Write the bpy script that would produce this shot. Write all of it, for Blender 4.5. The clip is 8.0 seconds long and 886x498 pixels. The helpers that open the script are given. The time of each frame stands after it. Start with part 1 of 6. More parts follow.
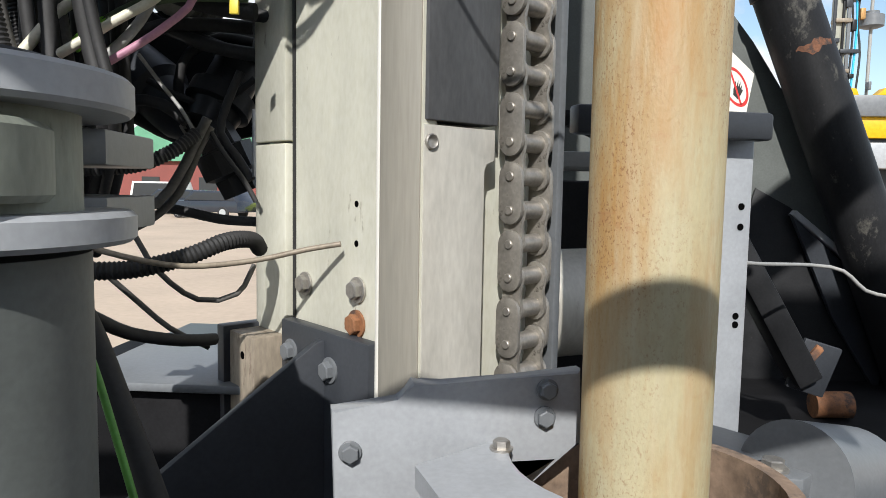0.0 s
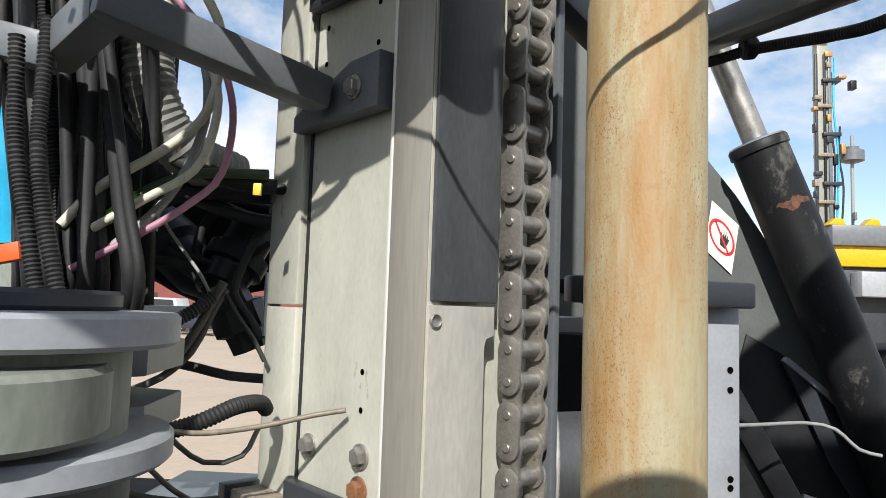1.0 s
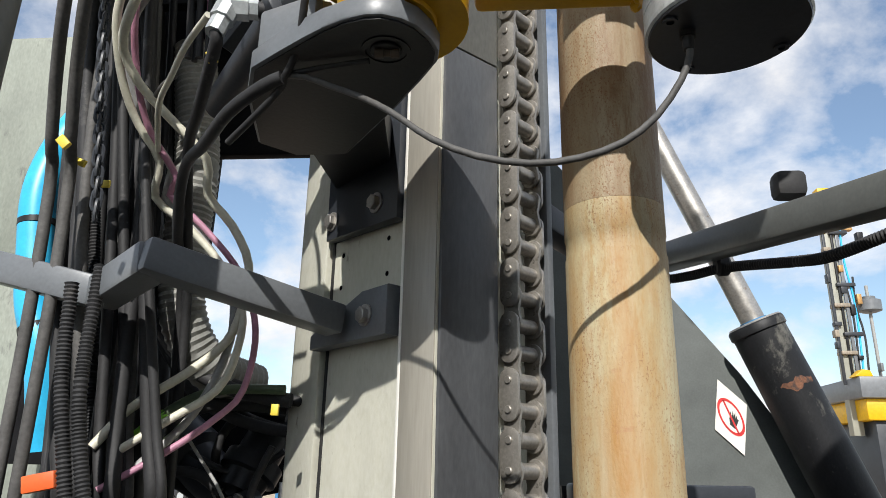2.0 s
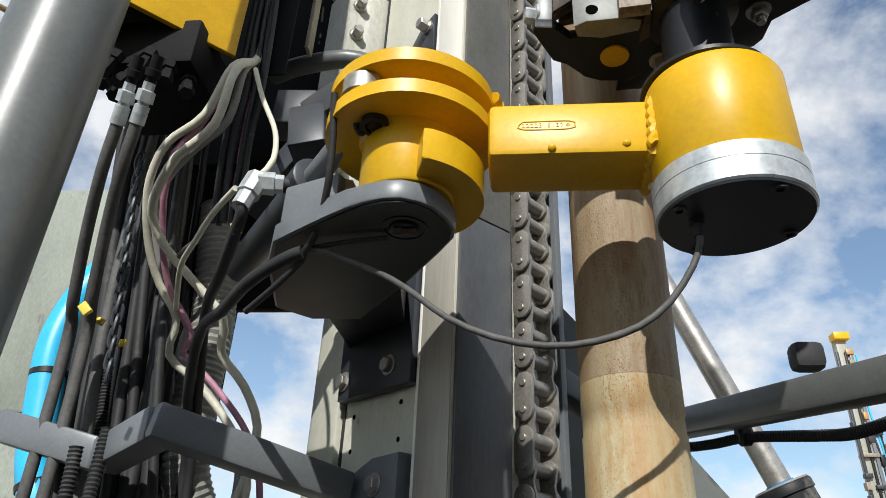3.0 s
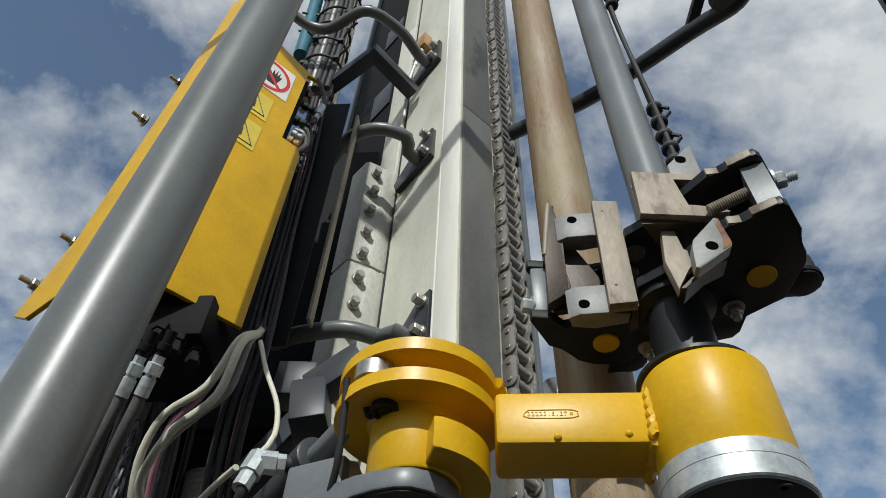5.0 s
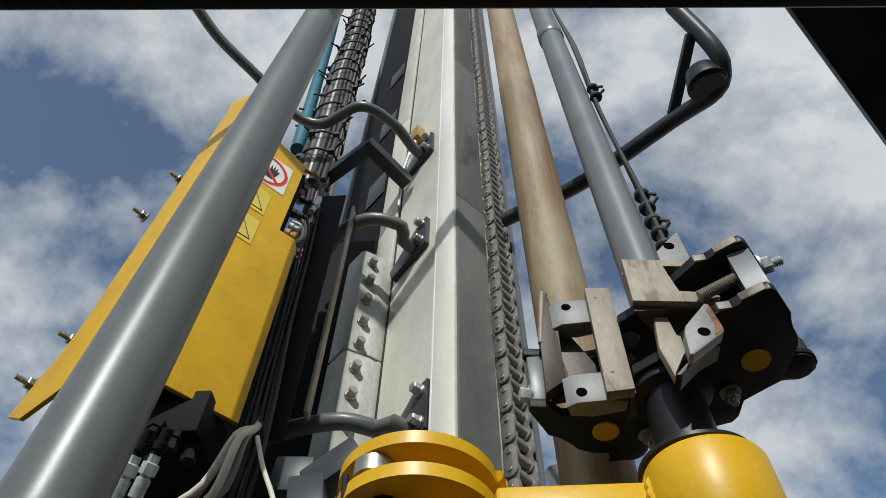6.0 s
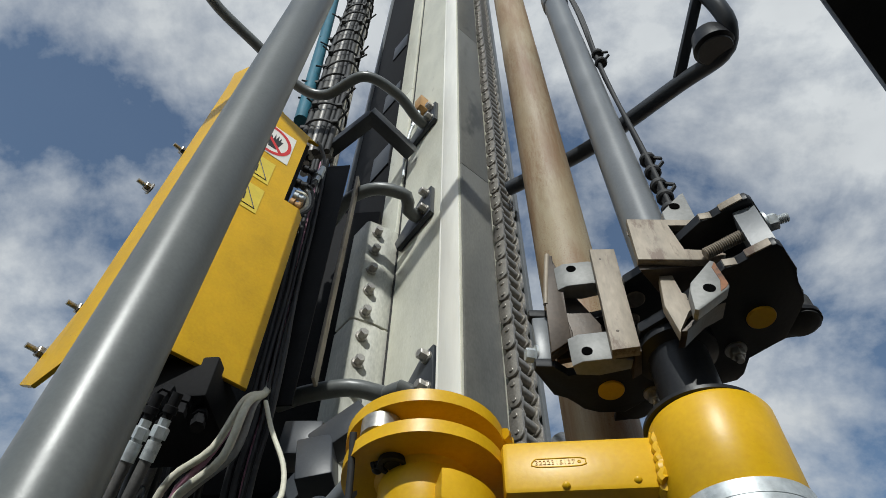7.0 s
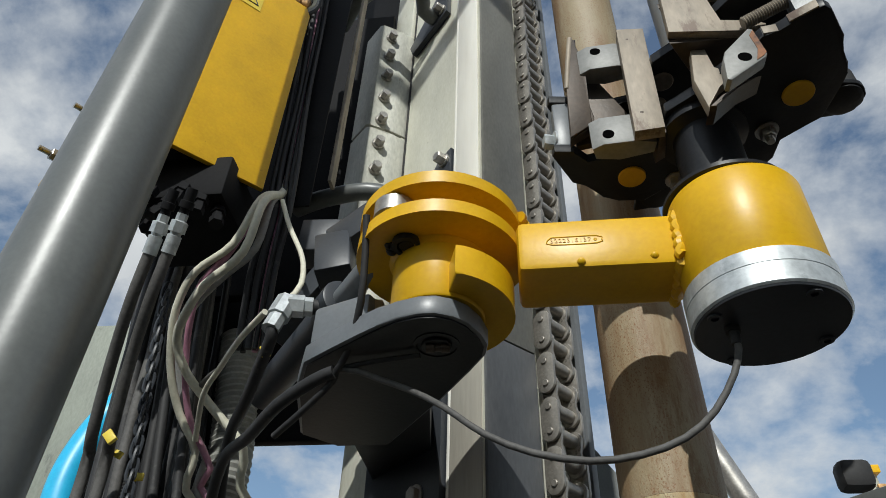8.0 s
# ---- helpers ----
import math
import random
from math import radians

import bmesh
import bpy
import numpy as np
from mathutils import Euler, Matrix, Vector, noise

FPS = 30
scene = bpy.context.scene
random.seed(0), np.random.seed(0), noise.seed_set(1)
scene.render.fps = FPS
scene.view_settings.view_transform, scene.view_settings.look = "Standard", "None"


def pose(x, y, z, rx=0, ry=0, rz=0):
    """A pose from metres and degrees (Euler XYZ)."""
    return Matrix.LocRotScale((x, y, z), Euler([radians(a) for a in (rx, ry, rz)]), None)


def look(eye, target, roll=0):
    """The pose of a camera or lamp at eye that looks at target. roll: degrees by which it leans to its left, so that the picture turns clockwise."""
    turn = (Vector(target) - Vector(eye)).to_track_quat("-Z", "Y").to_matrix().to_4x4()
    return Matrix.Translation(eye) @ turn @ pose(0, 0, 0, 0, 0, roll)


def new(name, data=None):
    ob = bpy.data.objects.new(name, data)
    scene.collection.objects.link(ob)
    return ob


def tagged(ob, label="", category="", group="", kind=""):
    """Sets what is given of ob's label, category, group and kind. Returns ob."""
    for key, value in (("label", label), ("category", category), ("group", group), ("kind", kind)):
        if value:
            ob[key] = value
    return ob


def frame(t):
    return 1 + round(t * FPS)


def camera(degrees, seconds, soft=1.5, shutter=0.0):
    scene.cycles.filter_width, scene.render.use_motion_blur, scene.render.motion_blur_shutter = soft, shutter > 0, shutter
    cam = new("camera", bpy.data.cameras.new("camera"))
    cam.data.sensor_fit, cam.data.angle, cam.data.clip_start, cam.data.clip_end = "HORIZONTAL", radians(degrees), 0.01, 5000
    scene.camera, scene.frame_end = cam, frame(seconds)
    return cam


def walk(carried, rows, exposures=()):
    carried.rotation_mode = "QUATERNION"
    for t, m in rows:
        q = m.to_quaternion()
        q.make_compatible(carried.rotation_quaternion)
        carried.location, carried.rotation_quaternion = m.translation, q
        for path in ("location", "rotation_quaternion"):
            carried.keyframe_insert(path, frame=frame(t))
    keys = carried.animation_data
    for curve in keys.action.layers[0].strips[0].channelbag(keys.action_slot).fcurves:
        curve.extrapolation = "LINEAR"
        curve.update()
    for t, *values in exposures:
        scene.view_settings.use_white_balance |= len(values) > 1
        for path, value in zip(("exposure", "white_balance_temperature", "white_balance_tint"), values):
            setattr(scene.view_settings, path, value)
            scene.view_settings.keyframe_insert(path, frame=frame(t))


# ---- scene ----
cam = camera(65.2, 8.0, soft=0.35)
PATH = [
    (0, (0.056, 0.021, 1.777), (-0.069, 2.009, 1.603), 1.0),
    (0.5, (0.043, 0.019, 1.807), (-0.049, 2.016, 1.753), 2.0),
    (1, (0.05, -0.037, 1.849), (-0.074, 1.952, 2.018), 1.9),
    (1.5, (0.066, -0.095, 1.891), (-0.085, 1.867, 2.248), 1.0),
    (2, (0.077, -0.149, 1.93), (-0.098, 1.749, 2.533), 1.2),
    (2.2, (0.069, -0.169, 1.937), (-0.087, 1.698, 2.639), 0.9),
    (3.3, (0.075, -0.169, 1.977), (-0.141, 1.511, 3.041), 3.2),
    (3.5, (0.065, -0.177, 1.978), (-0.14, 1.451, 3.121), 3.5),
    (4, (0.043, -0.189, 1.978), (-0.113, 1.319, 3.283), 3.9),
    (4.5, (0.04, -0.206, 1.977), (-0.076, 1.202, 3.393), 3.1),
    (5, (0.037, -0.231, 1.978), (-0.081, 1.07, 3.492), 2.6),
    (5.2, (0.034, -0.24, 1.977), (-0.083, 1.017, 3.528), 2.2),
    (6.5, (0.041, -0.252, 1.966), (-0.05, 0.827, 3.648), 0.9),
    (7, (0.039, -0.234, 1.96), (-0.078, 0.934, 3.579), 1.1),
    (7.5, (0.039, -0.196, 1.955), (-0.153, 1.145, 3.426), 1.7),
    (8, (0.044, -0.165, 1.946), (-0.166, 1.354, 3.23), 2.0),
]
walk(cam, [(t, look(eye, target, roll)) for t, eye, target, roll in PATH], exposures=[(0.0, 0.17, 6550, 10), (1.0, 0.15, 6550, 10), (2.0, 0.15, 6600, 10), (3.5, -0.11, 6450, 7), (5.0, -0.47, 6400, 5.5), (6.5, -0.52, 6330, 5.5), (8.0, -0.42, 6430, 5.5)])

# ---- light ----
SUN_TO = Vector((0.04, 1.0, -0.73)).normalized()
sun = new("sun", bpy.data.lights.new("sun", "SUN"))
sun.data.energy, sun.data.angle, sun.data.color = 4.9, radians(0.6), (1.0, 0.98, 0.945)
sun.rotation_euler = SUN_TO.to_track_quat("-Z", "Y").to_euler()

world = bpy.data.worlds.new("sky")
scene.world = world
world.use_nodes = True
wn, wl = world.node_tree.nodes, world.node_tree.links
sky = wn.new("ShaderNodeTexSky")
sky.sky_type, sky.sun_disc = "NISHITA", False
sky.sun_elevation = math.asin(-SUN_TO.z)
sky.sun_rotation = math.atan2(-SUN_TO.x, -SUN_TO.y)
sky.air_density, sky.dust_density, sky.ozone_density = 1.2, 0.3, 2.5
wbg = wn["Background"]
wtc = wn.new("ShaderNodeTexCoord")
wsep = wn.new("ShaderNodeSeparateXYZ")
wl.new(wtc.outputs["Generated"], wsep.inputs[0])
wadd = wn.new("ShaderNodeMath")
wadd.operation = "ADD"
wadd.inputs[1].default_value = 0.75
wl.new(wsep.outputs["Z"], wadd.inputs[0])
wdiv = wn.new("ShaderNodeVectorMath")
wdiv.operation = "DIVIDE"
wcomb = wn.new("ShaderNodeCombineXYZ")
for k in range(3):
    wl.new(wadd.outputs[0], wcomb.inputs[k])
wl.new(wtc.outputs["Generated"], wdiv.inputs[0])
wl.new(wcomb.outputs[0], wdiv.inputs[1])
wnoise = wn.new("ShaderNodeTexNoise")
wnoise.inputs["Scale"].default_value, wnoise.inputs["Detail"].default_value, wnoise.inputs["Roughness"].default_value = 5.2, 10.0, 0.58
wnoise.inputs["Distortion"].default_value = 0.12
woff = wn.new("ShaderNodeVectorMath")
woff.operation = "ADD"
woff.inputs[1].default_value = (0.37, 0.31, 0.0)
wl.new(wdiv.outputs[0], woff.inputs[0])
wl.new(woff.outputs[0], wnoise.inputs["Vector"])
wramp = wn.new("ShaderNodeValToRGB")
wramp.color_ramp.elements[0].position, wramp.color_ramp.elements[1].position = 0.41, 0.60
wramp.color_ramp.elements[0].color = (0.04, 0.04, 0.04, 1)
wl.new(wnoise.outputs["Fac"], wramp.inputs[0])
wmix = wn.new("ShaderNodeMix")
wmix.data_type = "RGBA"
wl.new(wramp.outputs["Color"], wmix.inputs["Factor"])
wblue = wn.new("ShaderNodeVectorMath")
wblue.operation = "SCALE"
wblue.inputs["Scale"].default_value = 1.7
wl.new(sky.outputs[0], wblue.inputs[0])
wl.new(wblue.outputs[0], wmix.inputs["A"])
wtone = wn.new("ShaderNodeTexNoise")
wtone.inputs["Scale"].default_value, wtone.inputs["Detail"].default_value = 9.0, 6.0
wl.new(woff.outputs[0], wtone.inputs["Vector"])
wgrey = wn.new("ShaderNodeMix")
wgrey.data_type = "RGBA"
wgrey.inputs["A"].default_value, wgrey.inputs["B"].default_value = (7.0, 7.3, 8.0, 1), (14.5, 14.6, 14.8, 1)
wl.new(wtone.outputs["Fac"], wgrey.inputs["Factor"])
wl.new(wgrey.outputs["Result"], wmix.inputs["B"])
wl.new(wmix.outputs["Result"], wbg.inputs["Color"])
wbg.inputs["Strength"].default_value = 0.081

# ---- materials ----


def mat(name, color, rough=0.5, metal=0.0, vary=0.25, scale=9.0, bump=0.15, spot=None, spot_at=0.62, spot_scale=14.0, stretch=(1, 1, 1), coat=0.0, fine=160.0, spec=0.5):
    """A procedural surface: two scales of tone, optional stains or wear in another colour, fine relief."""
    m = bpy.data.materials.new(name)
    m.use_nodes = True
    n, l = m.node_tree.nodes, m.node_tree.links
    b = n["Principled BSDF"]
    b.inputs["Metallic"].default_value, b.inputs["Coat Weight"].default_value = metal, coat
    b.inputs["Specular IOR Level"].default_value = spec
    tc = n.new("ShaderNodeTexCoord")
    mp = n.new("ShaderNodeMapping")
    mp.inputs["Scale"].default_value = stretch
    l.new(tc.outputs["Object"], mp.inputs["Vector"])
    big = n.new("ShaderNodeTexNoise")
    big.inputs["Scale"].default_value, big.inputs["Detail"].default_value, big.inputs["Roughness"].default_value = scale, 8, 0.65
    small = n.new("ShaderNodeTexNoise")
    small.inputs["Scale"].default_value, small.inputs["Detail"].default_value = fine, 4
    for t in (big, small):
        l.new(mp.outputs[0], t.inputs["Vector"])
    ramp = n.new("ShaderNodeValToRGB")
    lo, hi = [c * (1 - vary) for c in color], [min(1, c * (1 + vary)) for c in color]
    ramp.color_ramp.elements[0].position, ramp.color_ramp.elements[1].position = 0.3, 0.7
    ramp.color_ramp.elements[0].color, ramp.color_ramp.elements[1].color = (*lo, 1), (*hi, 1)
    l.new(big.outputs["Fac"], ramp.inputs[0])
    grain = n.new("ShaderNodeMix")
    grain.data_type, grain.blend_type = "RGBA", "OVERLAY"
    grain.inputs["Factor"].default_value = min(1.0, vary * 1.2)
    l.new(ramp.outputs["Color"], grain.inputs["A"])
    l.new(small.outputs["Fac"], grain.inputs["B"])
    out = grain.outputs["Result"]
    if spot:
        sp = n.new("ShaderNodeTexNoise")
        sp.inputs["Scale"].default_value, sp.inputs["Detail"].default_value, sp.inputs["Roughness"].default_value = spot_scale, 10, 0.7
        l.new(mp.outputs[0], sp.inputs["Vector"])
        sr = n.new("ShaderNodeValToRGB")
        sr.color_ramp.elements[0].position, sr.color_ramp.elements[1].position = spot_at, spot_at + 0.09
        l.new(sp.outputs["Fac"], sr.inputs[0])
        sm = n.new("ShaderNodeMix")
        sm.data_type = "RGBA"
        l.new(sr.outputs["Color"], sm.inputs["Factor"])
        l.new(out, sm.inputs["A"])
        sm.inputs["B"].default_value = (*spot, 1)
        out = sm.outputs["Result"]
    l.new(out, b.inputs["Base Color"])
    rr = n.new("ShaderNodeMapRange")
    rr.inputs["To Min"].default_value, rr.inputs["To Max"].default_value = max(0.03, rough - 0.12), min(1, rough + 0.12)
    l.new(big.outputs["Fac"], rr.inputs["Value"])
    l.new(rr.outputs[0], b.inputs["Roughness"])
    if bump:
        bp = n.new("ShaderNodeBump")
        bp.inputs["Strength"].default_value, bp.inputs["Distance"].default_value = bump, 0.002
        l.new(small.outputs["Fac"], bp.inputs["Height"])
        l.new(bp.outputs[0], b.inputs["Normal"])
    return m


M_ALU = mat("aluminium_profile", (0.63, 0.62, 0.525), 0.45, 0.2, 0.15, 6, 0.26, (0.30, 0.27, 0.20), 0.635, 34, (1, 1, 0.4))
M_ALU_EDGE = mat("bright_aluminium", (0.90, 0.88, 0.81), 0.42, 0.05, 0.12, 8, 0.08, (0.4, 0.36, 0.3), 0.7, 40, (1, 1, 0.15))
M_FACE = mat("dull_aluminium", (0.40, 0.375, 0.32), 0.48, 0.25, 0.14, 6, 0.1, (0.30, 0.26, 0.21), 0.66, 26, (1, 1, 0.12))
M_PANEL = mat("dark_panel", (0.07, 0.073, 0.078), 0.5, 0.0, 0.25, 10, 0.08, (0.16, 0.16, 0.15), 0.66, 9, (1, 1, 0.3))
M_PLATE = mat("worn_steel_plate", (0.50, 0.48, 0.43), 0.5, 0.3, 0.16, 7, 0.08, (0.24, 0.2, 0.16), 0.7, 22, (1, 1, 0.3))
M_GREY = mat("grey_paint", (0.145, 0.155, 0.165), 0.38, 0.0, 0.14, 6, 0.06, (0.24, 0.24, 0.23), 0.70, 24)
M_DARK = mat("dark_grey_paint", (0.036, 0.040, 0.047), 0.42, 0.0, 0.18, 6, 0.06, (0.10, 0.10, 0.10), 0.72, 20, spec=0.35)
M_LIGHT = mat("light_grey_paint", (0.33, 0.345, 0.365), 0.42, 0.0, 0.12, 8, 0.06, (0.2, 0.19, 0.17), 0.72, 26)
M_CREAM = mat("greenish_dusty_paint", (0.23, 0.25, 0.21), 0.6, 0.0, 0.2, 10, 0.12, (0.12, 0.12, 0.11), 0.58, 22, (1, 1, 0.4))
M_YELLOW = mat("yellow_paint", (0.655, 0.378, 0.006), 0.38, 0.0, 0.13, 9, 0.07, (0.20, 0.09, 0.02), 0.665, 70, spec=0.4)
M_ZINC = mat("galvanised_steel", (0.50, 0.53, 0.54), 0.46, 0.5, 0.22, 45, 0.08, (0.34, 0.37, 0.38), 0.6, 30)
M_STEEL = mat("bare_steel", (0.42, 0.40, 0.37), 0.42, 0.8, 0.2, 20, 0.12, (0.22, 0.13, 0.08), 0.62, 30)
M_JAW = mat("worn_jaw_steel", (0.26, 0.22, 0.17), 0.58, 0.15, 0.3, 14, 0.15, (0.13, 0.09, 0.065), 0.55, 30, (1, 1, 0.3))
M_CHAIN = mat("oily_chain_steel", (0.30, 0.28, 0.25), 0.42, 0.6, 0.25, 30, 0.15, (0.10, 0.085, 0.07), 0.6, 60)
M_RUBBER = mat("black_rubber", (0.020, 0.020, 0.021), 0.68, 0.0, 0.3, 20, 0.1, (0.075, 0.072, 0.068), 0.60, 14)
M_DUSTY = mat("dusty_rubber", (0.085, 0.082, 0.078), 0.7, 0.0, 0.3, 20, 0.12)
M_SUCTION = mat("grey_suction_hose", (0.22, 0.22, 0.20), 0.65, 0.0, 0.25, 14, 0.15)
M_OLIVE = mat("dark_green_hose", (0.06, 0.09, 0.045), 0.55, 0.0, 0.25, 14, 0.1)
M_GREENHOSE = mat("green_rubber", (0.10, 0.30, 0.05), 0.5, 0.0, 0.2, 20, 0.05)
M_BLOCK = mat("machined_block", (0.22, 0.22, 0.21), 0.55, 0.15, 0.2, 14, 0.1, (0.12, 0.1, 0.08), 0.62, 24)
# Brown steel, darkened for the shaded sides and undersides of the jaws.
M_BROWN = mat("shade_brown_steel", (0.062, 0.045, 0.032), 0.5, 0.2, 0.3, 14, 0.15, (0.2, 0.15, 0.1), 0.67, 26)
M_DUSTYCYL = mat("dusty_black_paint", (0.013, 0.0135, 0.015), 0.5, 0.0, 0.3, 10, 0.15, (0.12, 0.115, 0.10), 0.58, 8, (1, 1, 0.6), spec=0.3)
M_POST = mat("glossy_grey_paint", (0.115, 0.122, 0.118), 0.36, 0.0, 0.16, 7, 0.05, (0.15, 0.15, 0.14), 0.70, 40)
M_RAIL = mat("weathered_aluminium", (0.43, 0.425, 0.37), 0.5, 0.15, 0.25, 9, 0.15, (0.2, 0.18, 0.14), 0.6, 26, (1, 1, 0.35))
M_MUD = mat("muddy_rust", (0.22, 0.155, 0.11), 0.8, 0.0, 0.35, 22, 0.5, (0.12, 0.09, 0.07), 0.55, 30, fine=90)
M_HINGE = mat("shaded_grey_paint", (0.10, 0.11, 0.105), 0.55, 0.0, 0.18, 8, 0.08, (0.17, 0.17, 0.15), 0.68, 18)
M_CREAMCABLE = mat("cream_cable", (0.60, 0.58, 0.47), 0.5, 0.0, 0.15, 20, 0.05)
M_PURPLE = mat("purple_cable", (0.42, 0.20, 0.28), 0.5, 0.0, 0.15, 20, 0.05)
M_GREYCABLE = mat("grey_cable", (0.30, 0.30, 0.29), 0.5, 0.0, 0.15, 20, 0.05)
M_BLUE = mat("blue_hose", (0.03, 0.45, 0.75), 0.4, 0.0, 0.12, 12, 0.05)
M_TEAL = mat("teal_hose", (0.02, 0.12, 0.17), 0.4, 0.0, 0.2, 12, 0.05)
M_GREEN = mat("green_label", (0.28, 0.75, 0.06), 0.5, 0.0, 0.1, 20, 0.0)
M_ORANGE = mat("orange_strap", (0.75, 0.13, 0.03), 0.5, 0.0, 0.1, 20, 0.05)
M_WHITE = mat("white_sticker", (0.78, 0.76, 0.70), 0.5, 0.0, 0.06, 20, 0.0)
M_RED = mat("red_print", (0.62, 0.03, 0.03), 0.5, 0.0, 0.06, 20, 0.0)
M_BLACKPRINT = mat("black_print", (0.02, 0.02, 0.02), 0.5, 0.0, 0.05, 20, 0.0)
M_LABEL = mat("yellow_sticker", (0.72, 0.55, 0.06), 0.45, 0.0, 0.08, 20, 0.0)
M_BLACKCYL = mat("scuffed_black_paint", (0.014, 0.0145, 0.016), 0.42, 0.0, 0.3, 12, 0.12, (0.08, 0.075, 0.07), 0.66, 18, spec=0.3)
# Near-black for backs and recesses; stands in for the shade there.
M_SHADE_BLACK = mat("shade_black_steel", (0.011, 0.011, 0.012), 0.72, 0.0, 0.3, 12, 0.1, (0.035, 0.033, 0.03), 0.66, 16, spec=0.12)
M_PANEL_UP = mat("stained_grey_panel", (0.135, 0.133, 0.118), 0.5, 0.1, 0.25, 6, 0.12, (0.06, 0.06, 0.055), 0.56, 5, (1, 1, 0.4))
M_VOID = mat("deep_hole", (0.003, 0.003, 0.003), 0.95, 0.0, 0.2, 20, 0.0, spec=0.0)
M_RUST = mat("rusty_patch", (0.27, 0.12, 0.055), 0.75, 0.1, 0.35, 18, 0.25, (0.10, 0.06, 0.045), 0.52, 20)
M_OLDRUST = mat("old_dark_rust", (0.15, 0.065, 0.035), 0.8, 0.0, 0.4, 30, 0.3, (0.05, 0.035, 0.03), 0.5, 45)
M_BRASS = mat("dull_brass", (0.42, 0.24, 0.09), 0.5, 0.3, 0.2, 20, 0.1)
M_SAND = mat("sandy_yard", (0.44, 0.35, 0.265), 0.9, 0.0, 0.12, 0.35, 0.3, (0.36, 0.29, 0.22), 0.62, 0.12, fine=9.0)
M_PAD = mat("dark_pad", (0.06, 0.055, 0.05), 0.9, 0.0, 0.3, 0.8, 0.3, (0.1, 0.09, 0.075), 0.6, 1.2, fine=30.0)
M_BRICK = mat("red_cladding", (0.20, 0.055, 0.045), 0.7, 0.0, 0.15, 1, 0.1, fine=20)
M_ROOFGREEN = mat("green_roof", (0.10, 0.28, 0.17), 0.6, 0.0, 0.15, 1, 0.1, fine=20)
M_CAR = mat("dark_car_paint", (0.02, 0.025, 0.035), 0.2, 0.0, 0.1, 2, 0.0, coat=0.5)
M_VAN = mat("white_car_paint", (0.7, 0.7, 0.68), 0.3, 0.0, 0.05, 2, 0.0)
M_CARGLASS = mat("car_glass", (0.03, 0.035, 0.04), 0.08, 0.0, 0.05, 2, 0.0)
M_FARGREEN = mat("lime_machine_paint", (0.35, 0.45, 0.05), 0.5, 0.0, 0.2, 2, 0.0)
M_FARWHITE = mat("grey_mast_paint", (0.30, 0.30, 0.25), 0.5, 0.0, 0.1, 1.5, 0.0)
M_FARBLUE = mat("blue_machine_paint", (0.05, 0.2, 0.4), 0.5, 0.0, 0.1, 1.5, 0.0)
M_WOODS = mat("far_woods", (0.10, 0.09, 0.075), 0.9, 0.0, 0.3, 0.3, 0.0, fine=2.0)


def rod_material(name, base, stain_color):
    """Drill rod: beige scale with ochre stains down its length, peppered with fine rust, rubbed in bands."""
    m = mat(name, base, 0.6, 0.0, 0.13, 6, 0.3, None, stretch=(1, 1, 0.5), fine=320)
    n, l = m.node_tree.nodes, m.node_tree.links
    b = n["Principled BSDF"]
    out = b.inputs["Base Color"].links[0].from_socket
    tc = n.new("ShaderNodeTexCoord")

    def field(scale, stretch, lo, hi, detail=8, rough=0.65):
        mp = n.new("ShaderNodeMapping")
        mp.inputs["Scale"].default_value = stretch
        l.new(tc.outputs["Object"], mp.inputs[0])
        ns = n.new("ShaderNodeTexNoise")
        ns.inputs["Scale"].default_value, ns.inputs["Detail"].default_value, ns.inputs["Roughness"].default_value = scale, detail, rough
        l.new(mp.outputs[0], ns.inputs["Vector"])
        r = n.new("ShaderNodeMapRange")
        r.inputs["From Min"].default_value, r.inputs["From Max"].default_value = lo, hi
        l.new(ns.outputs["Fac"], r.inputs["Value"])
        return r.outputs[0]

    def times(a, c):
        k = n.new("ShaderNodeMath")
        k.operation = "MULTIPLY"
        l.new(a, k.inputs[0])
        if isinstance(c, float):
            k.inputs[1].default_value = c
        else:
            l.new(c, k.inputs[1])
        return k.outputs[0]

    def lay(base, fac, color):
        mx = n.new("ShaderNodeMix")
        mx.data_type = "RGBA"
        l.new(fac, mx.inputs["Factor"])
        l.new(base, mx.inputs["A"])
        mx.inputs["B"].default_value = (*color, 1)
        return mx.outputs["Result"]

    stain = field(9, (1, 1, 0.18), 0.42, 0.64)
    out = lay(out, times(field(3.2, (1, 1, 0.35), 0.42, 0.66), 0.5), (0.44, 0.41, 0.29))
    out = lay(out, times(stain, 0.95), stain_color)
    out = lay(out, times(times(field(120, (1, 1, 0.25), 0.46, 0.62, 4), field(6, (1, 1, 0.3), 0.45, 0.62)), 0.7), stain_color)
    out = lay(out, times(field(45, (1, 1, 0.06), 0.5, 0.75), 0.35), (0.52, 0.47, 0.36))
    out = lay(out, times(field(26, (1, 1, 2.5), 0.60, 0.72), times(stain, 0.6)), (0.30, 0.12, 0.05))
    pepper = field(420, (1, 1, 0.7), 0.55, 0.64, 3)
    patch = field(11, (1, 1, 0.4), 0.40, 0.58)
    out = lay(out, times(times(pepper, patch), 0.85), (0.20, 0.085, 0.03))
    l.new(out, b.inputs["Base Color"])
    return m


M_ROD = rod_material("drill_rod_steel", (0.395, 0.335, 0.19), (0.33, 0.165, 0.038))
M_ROD_UPPER = rod_material("brown_drill_rod_steel", (0.285, 0.212, 0.122), (0.20, 0.108, 0.045))

# ---- mesh builders ----


def bm_new():
    return bmesh.new()


